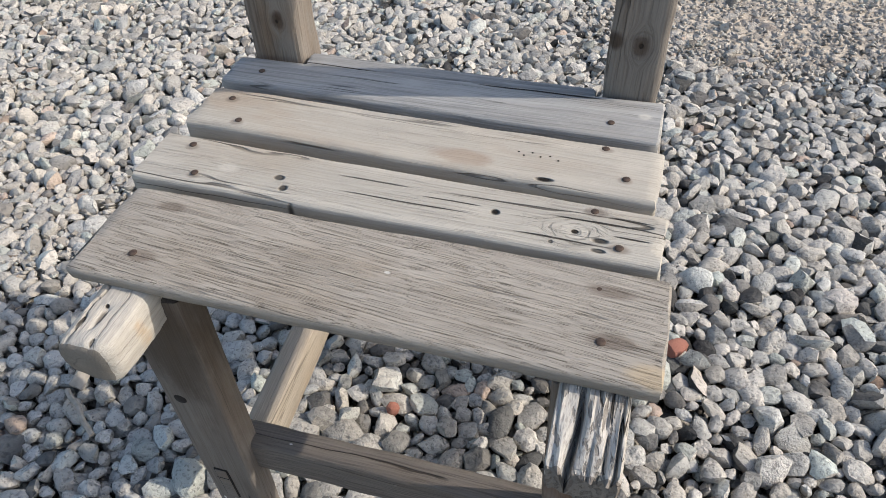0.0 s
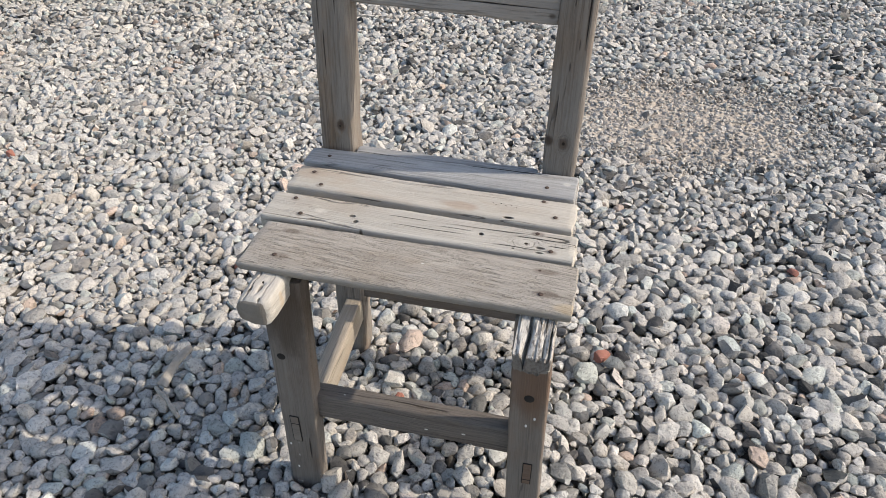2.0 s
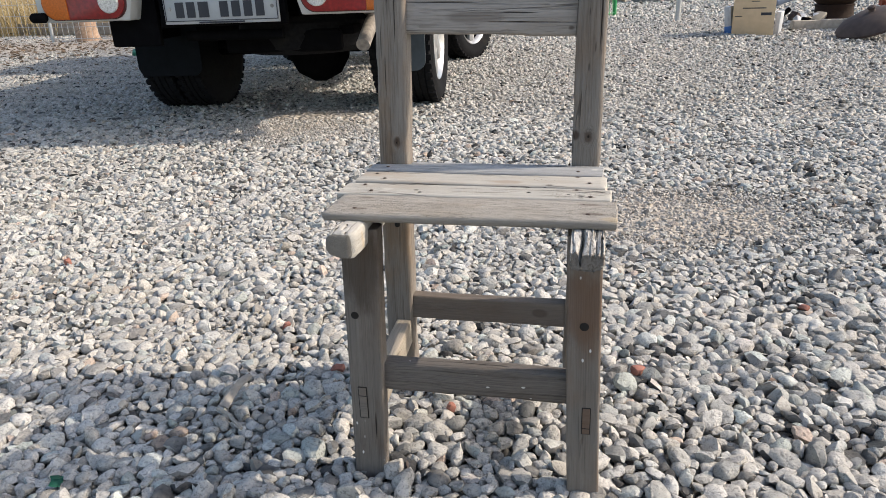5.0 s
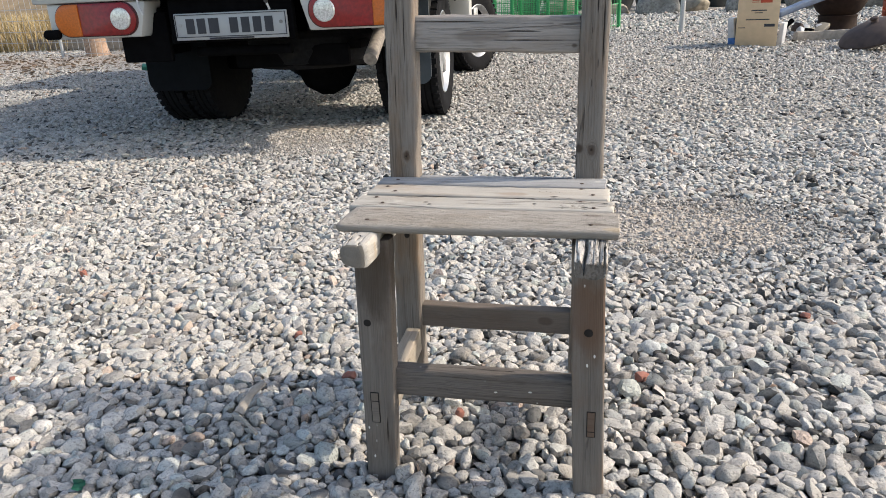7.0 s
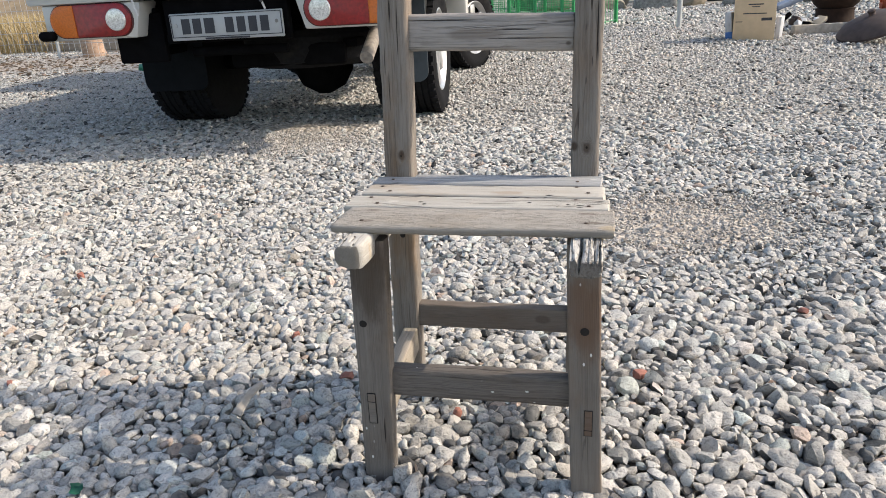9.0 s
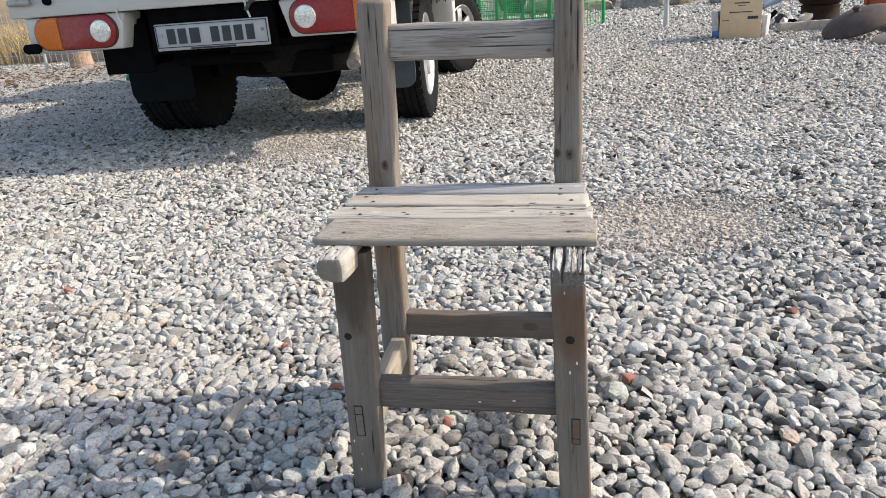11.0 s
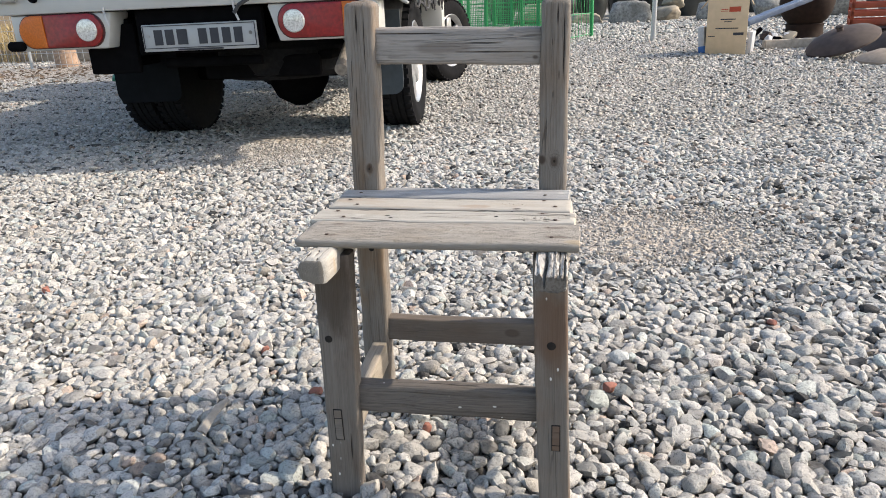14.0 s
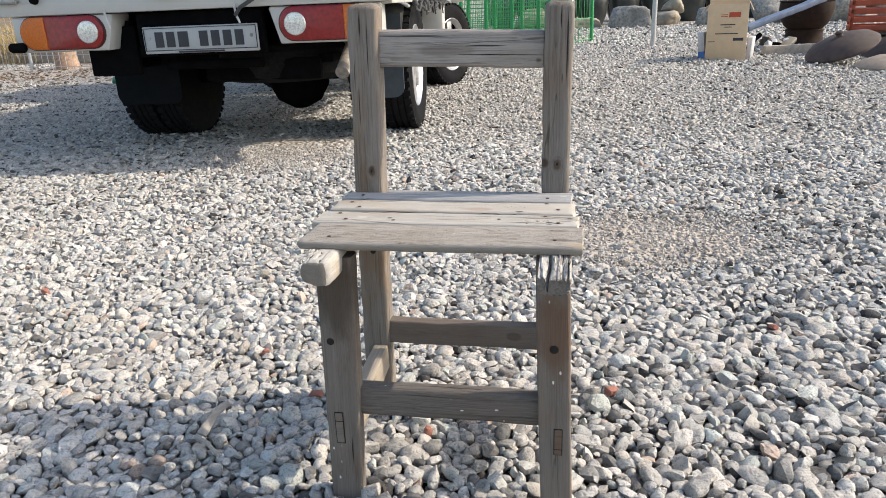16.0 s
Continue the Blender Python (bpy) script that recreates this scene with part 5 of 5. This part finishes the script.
make_mesh_fence(-0.1, 10.4, -2.2, 11.0, 1.5, "wire_fence", "second green wire fence behind the first", 0.026, 26, 6)


def make_box():
    """An opened cardboard box standing on gravel."""
    box = holder("cardboard_box", pose(1.715, 6.70, 0, 0, 0, -12), "tall opened brown cardboard box with red print, on gravel", "box")
    w, d, h, t = 0.178, 0.14, 0.50, 0.005
    part("front_panel", block(-w, w, -d, -d + t, 0, h, 0.001), M_CARD, box)
    part("back_panel", block(-w, w, d - t, d, 0, h + 0.07, 0.001), M_CARD, box, "taller back panel")
    for s in (-1, 1):
        a, b = sorted((s * w, s * (w - t)))
        part("side_panel", block(a, b, -d + t, d - t, 0, h + (0.02 if s > 0 else 0.0), 0.001), M_CARD, box)
    part("bottom_panel", block(-w + t, w - t, -d + t, d - t, 0.004, 0.010), M_CARD, box)
    part("flap", block(-w, w, 0, 0.12, -t, 0, 0.001), M_CARD, box, "bent top flap", m=pose(0, d, h + 0.07, 60))
    part("flap", block(-0.10, 0.0, -d, d, -t, 0, 0.001), M_CARD, box, "bent side flap", m=pose(-w, 0, h, 0, -50))
    part("flap", block(0, 0.09, -d, d, -t, 0, 0.001), M_CARD, box, "bent side flap", m=pose(w, 0, h + 0.02, 0, 62))
    for x0, x1, z0, z1, mat in ((0.01, 0.11, 0.385, 0.43, M_REDINK), (-0.06, 0.00, 0.405, 0.412, M_REDINK), (-0.06, 0.0, 0.39, 0.396, M_REDINK), (-0.06, 0.07, 0.315, 0.325, M_INK), (-0.03, 0.04, 0.295, 0.302, M_INK), (-0.10, 0.10, 0.235, 0.244, M_INK), (0.06, 0.15, 0.175, 0.20, M_INK), (-0.16, -0.10, 0.165, 0.172, M_INK)):
        part("print_bar", block(x0, x1, -d - 0.0012, -d - 0.0002, z0, z1), mat, box, "plain bar of print")
    return box


make_box()


def make_carton():
    c = part("white_carton", block(-0.03, 0.03, -0.12, 0.12, 0, 0.25, 0.004), M_BAG)
    part("blue_band", block(-0.0315, 0.0315, -0.1215, 0.1215, 0.01, 0.075, 0.003), M_BLUE, c, "blue printed band")
    c.matrix_world = pose(1.535, 6.80, 0.0, 0, -6, -18)
    tagged(c, "white carton with a blue band beside a cardboard box", "carton")
    c = part("white_carton", block(-0.02, 0.02, -0.10, 0.10, 0, 0.20, 0.004), M_BAG)
    c.matrix_world = pose(1.928, 6.67, 0.0, 0, 3, -20)
    tagged(c, "plain white carton leaning on a cardboard box", "carton")


make_carton()


def make_pot(x, y):
    """A wide brown pottery cauldron on a narrower ring stand."""
    pot = part("pottery_cauldron", turned([(0.26, 0.26), (0.36, 0.34), (0.43, 0.46), (0.46, 0.60), (0.45, 0.70), (0.42, 0.72), (0.40, 0.68)], 48), M_POT)
    part("stand", turned([(0.36, 0.0), (0.37, 0.02), (0.33, 0.08), (0.31, 0.22), (0.33, 0.27), (0.30, 0.28)], 48), M_POT, pot, "brown pottery ring stand")
    part("rim", turned([(0.40, 0.71), (0.455, 0.71), (0.465, 0.725), (0.455, 0.74), (0.40, 0.74)], 48), M_POT, pot)
    pot.matrix_world = pose(x, y, 0) @ Matrix.Diagonal((0.60, 0.60, 0.66, 1))
    return tagged(pot, "wide dark brown glazed pottery cauldron on a stand", "cauldron")


make_pot(2.76, 8.0)


def make_lid(x, y, z, radius, rx, ry, rz, mat, label):
    lid = part("pot_lid", turned([(radius, 0.0), (radius * 1.0, 0.018), (radius * 0.86, 0.055), (radius * 0.5, 0.095), (radius * 0.12, 0.11)], 48), mat)
    part("knob", turned([(0.03, 0.105), (0.024, 0.125), (0.034, 0.145), (0.022, 0.155)], 20), mat, lid)
    lid.matrix_world = pose(x, y, z, rx, ry, rz)
    return tagged(lid, label, "pot lid", "pottery lids")


make_lid(2.55, 6.08, 0.115, 0.29, 6, -22, 8, M_LID, "large brown pottery lid leaning on another")
make_lid(2.80, 5.52, 0.0, 0.32, 0, 0, 0, M_LIDPALE, "dusty brown pottery lid lying on gravel")
make_lid(3.20, 6.45, 0.10, 0.36, 8, -20, -10, M_LID, "brown pottery lid leaning in a heap")


def make_plank(name, a, b, width, thick, mat, label, category):
    a, b = Vector(a), Vector(b)
    ob = part(name, timber((b - a).length, width, thick, 3.3, rim=0.006, wave=0.004), mat)
    ob.matrix_world = along(a, b)
    return tagged(ob, label, category)


make_plank("timber_beam", (2.13, 7.02, 0.045), (2.70, 7.12, 0.045), 0.09, 0.085, M_PLANK, "pale squared timber lying on gravel", "beam")
make_plank("metal_bar", (1.98, 7.2, 0.245), (2.80, 7.6, 0.500), 0.10, 0.055, M_BLUEBAR, "blue-grey metal channel leaning across a heap", "metal bar")


def make_crate(x, y, z, turn, label):
    crate = holder("plastic_crate", pose(x, y, z, 0, 0, turn), label, "crate", "orange crates")
    w, d, h = 0.26, 0.18, 0.30
    for k in range(4):
        z0 = 0.01 + k * 0.076
        part("slat", block(-w, w, -d, -d + 0.012, z0, z0 + 0.05, 0.004), M_ORANGE, crate)
        part("slat", block(-w, w, d - 0.012, d, z0, z0 + 0.05, 0.004), M_ORANGE, crate)
        part("slat", block(-w, -w + 0.012, -d, d, z0 + 0.001, z0 + 0.049, 0.004), M_ORANGE, crate)
        part("slat", block(w - 0.012, w, -d, d, z0 + 0.001, z0 + 0.049, 0.004), M_ORANGE, crate)
    for sx in (-1, 1):
        for sy in (-1, 1):
            part("corner_post", block(*sorted((sx * w, sx * (w - 0.03))), *sorted((sy * d, sy * (d - 0.03))), 0, h, 0.004), M_ORANGE, crate)
    part("base", block(-w + 0.01, w - 0.01, -d + 0.01, d - 0.01, 0.0, 0.012), M_ORANGE, crate)
    return crate


make_crate(3.16, 7.05, 0.195, -14, "orange slatted plastic crate stacked on another")
make_jar(3.10, 7.00, 0.26, 0.175, "squat brown pottery bowl under an orange crate", M_LID)
rng = random.Random(9)
for k in range(9):
    ob = part("scrap", block(-0.05, 0.05, -0.035, 0.035, -0.03, 0.03, 0.012), (M_BAG, M_BLACK, M_LID, M_ROCKTAN)[k % 4])
    ob.matrix_world = pose(2.18 + rng.uniform(-0.10, 0.22), 7.2 + rng.uniform(-0.1, 0.25), 0.04 + rng.uniform(0, 0.12), rng.uniform(-40, 40), rng.uniform(-40, 40), rng.uniform(0, 180)) @ Matrix.Diagonal((rng.uniform(0.7, 1.5), rng.uniform(0.7, 1.4), rng.uniform(0.7, 1.3), 1))
    tagged(ob, ("crumpled white plastic scrap in a heap", "crumpled black plastic scrap in a heap", "broken brown pottery shard in a heap", "tan stone in a heap of scrap")[k % 4], "scrap", "heap of scrap")


def make_grass(x0, x1, y0, y1, count, height, seed, label):
    rng = random.Random(seed)
    bm = bmesh.new()
    for _ in range(count):
        x, y = rng.uniform(x0, x1), rng.uniform(y0, y1)
        h = height * rng.uniform(0.4, 1.0)
        a = rng.uniform(0, 6.28)
        lean = Vector((math.cos(a), math.sin(a), 0)) * h * rng.uniform(0.2, 1.3)
        side = Vector((-math.sin(a), math.cos(a), 0)) * 0.006
        base = Vector((x, y, 0))
        v = [bm.verts.new(base - side), bm.verts.new(base + side), bm.verts.new(base + lean * 0.4 + side * 0.8 + Vector((0, 0, h * 0.6))), bm.verts.new(base + lean * 0.4 - side * 0.8 + Vector((0, 0, h * 0.6))), bm.verts.new(base + lean + Vector((0, 0, h)))]
        bm.faces.new((v[0], v[1], v[2], v[3]))
        bm.faces.new((v[3], v[2], v[4]))
    return tagged(part("dry_grass", bm, M_STRAW, smooth=False), label, "grass", kind="stuff")


make_grass(-13.0, -5.6, 8.7, 12.5, 14000, 0.62, 21, "dry straw-coloured grass behind a wire fence")


def make_stump():
    ob = part("tree_stump", turned([(0.17, 0.0), (0.15, 0.04), (0.13, 0.15), (0.125, 0.32), (0.11, 0.33)], 24), M_STUMP)
    for v in ob.data.vertices:
        v.co += Vector((1, 1, 0)) * 0.012 * noise.noise(v.co * 9)
    ob.matrix_world = pose(-6.2, 7.75, 0)
    return tagged(ob, "pale cut tree stump by the fence", "stump")


make_stump()


def make_thin_fence():
    fence = holder("wire_fence", pose(-9.6, 8.2, 0), "thin bare wire mesh fence with slim posts before dry grass", "fence", "bare wire fences")
    wires = bmesh.new()
    for k in range(46):
        tube([(k * 0.1, -k * 0.02, 0), (k * 0.1, -k * 0.02, 0.75)], 0.003, 4, wires)
    part("wire_mesh", wires, M_POLE, fence)["kind"] = "stuff"
    for k in range(6):
        part("cross_wire", tube([(0, 0, 0.05 + k * 0.14), (4.5, -0.9, 0.05 + k * 0.14)], 0.003, 4), M_POLE, fence)
    for k in range(4):
        part("post", tube([(k * 1.5, -k * 0.3, 0), (k * 1.5, -k * 0.3, 0.9)], 0.02, 8), M_POLE, fence)
    return fence


make_thin_fence()
make_plank("timber_board", (-8.2, 8.9, 0.10), (-5.6, 8.4, 0.10), 0.04, 0.16, M_LIDPALE, "pale board lying on edge behind a wire fence", "board")


def make_twig():
    ob = part("dry_twig", tube([(-0.243, 0.092, 0.031), (-0.230, 0.083, 0.034), (-0.217, 0.077, 0.034), (-0.200, 0.062, 0.034), (-0.184, 0.052, 0.029)], 0.0030, 7), M_TWIG)
    tagged(ob, "short dry twig lying on gravel", "twig")
    ob = part("wood_splinter", timber(0.072, 0.017, 0.004, 2.2, rim=0.0015, wave=0.004, bend=0.004, taper=0.45), M_TWIG)
    ob.matrix_world = along((-0.236, 0.096, 0.032), (-0.222, 0.160, 0.050), (0.4, -0.3, 1))
    tagged(ob, "pale splinter of wood lying on gravel", "splinter")


make_twig()


def make_bit():
    bm = bmesh.new()
    grid = [[bm.verts.new((0.0042 * i + 0.0035 * noise.noise((i * 1.3, j * 1.7, 4)), 0.0042 * j + 0.0035 * noise.noise((i * 1.1, j * 1.9, 8)), 0.006 * noise.noise((i * 0.7, j * 0.8, 2)))) for i in range(-2, 3)] for j in range(-2, 3)]
    for low, high in zip(grid, grid[1:]):
        for i in range(4):
            bm.faces.new((low[i], low[i + 1], high[i + 1], high[i]))
    bmesh.ops.solidify(bm, geom=bm.faces[:], thickness=0.0012)
    ob = part("plastic_bit", bm, M_GREENBIT)
    ob.matrix_world = pose(-0.388, -0.086, rise(-0.388, -0.086) + 0.012, 24, 12, 30)
    tagged(ob, "torn bit of green plastic in the gravel", "plastic bit")
    ob = part("plastic_bit", block(-0.05, 0.05, -0.04, 0.04, -0.02, 0.02, 0.01), M_GREENBIT)
    ob.matrix_world = pose(-3.9, 5.4, 0.06, 20, 12, 30)
    tagged(ob, "scrap of green plastic behind the truck", "plastic bit")


make_bit()


def make_litter():
    """Dead leaves lying over the gravel before the bare wire fence."""
    rng = random.Random(31)
    bm = bmesh.new()
    for _ in range(2600):
        x, y = rng.uniform(-8.6, -3.4), 6.4 + rng.gauss(0, 0.75)
        z = rise(x, y) + rng.uniform(0.012, 0.05)
        turn = Matrix.Translation((x, y, z)) @ Matrix.Rotation(rng.uniform(0, 6.28), 4, "Z") @ Matrix.Rotation(rng.uniform(-0.7, 0.7), 4, "X")
        s = rng.uniform(0.012, 0.034)
        v = [bm.verts.new(turn @ Vector(p)) for p in ((-s, 0, 0), (-s * 0.2, s * 0.5, s * 0.2), (s, 0, s * 0.1), (-s * 0.2, -s * 0.5, s * 0.2))]
        bm.faces.new((v[0], v[1], v[2]))
        bm.faces.new((v[0], v[2], v[3]))
    return tagged(part("leaf_litter", bm, M_LEAF, smooth=False), "brown dead leaves strewn on gravel by the fence", "leaves", kind="stuff")


make_litter()


def make_bank():
    """A bare earth bank behind the dry grass."""
    bm = bmesh.new()
    rows = []
    for j in range(13):
        f = j / 12
        row = []
        for i in range(41):
            x = -32 + i * 0.7
            h = 1.5 * (0.5 - 0.5 * math.cos(math.pi * min(1.0, f * 1.6))) * min(1.0, (41 - i) / 7)
            row.append(bm.verts.new((x, 12.6 + f * 5.0, h * (1 + 0.18 * noise.noise((x * 0.6, f * 3, 1))) - 0.02)))
        rows.append(row)
    for a, b in zip(rows, rows[1:]):
        for i in range(40):
            bm.faces.new((a[i], a[i + 1], b[i + 1], b[i]))
    return tagged(part("earth_bank", bm, M_EARTH), "low bare earth bank behind dry grass", "bank", kind="structure")


make_bank()
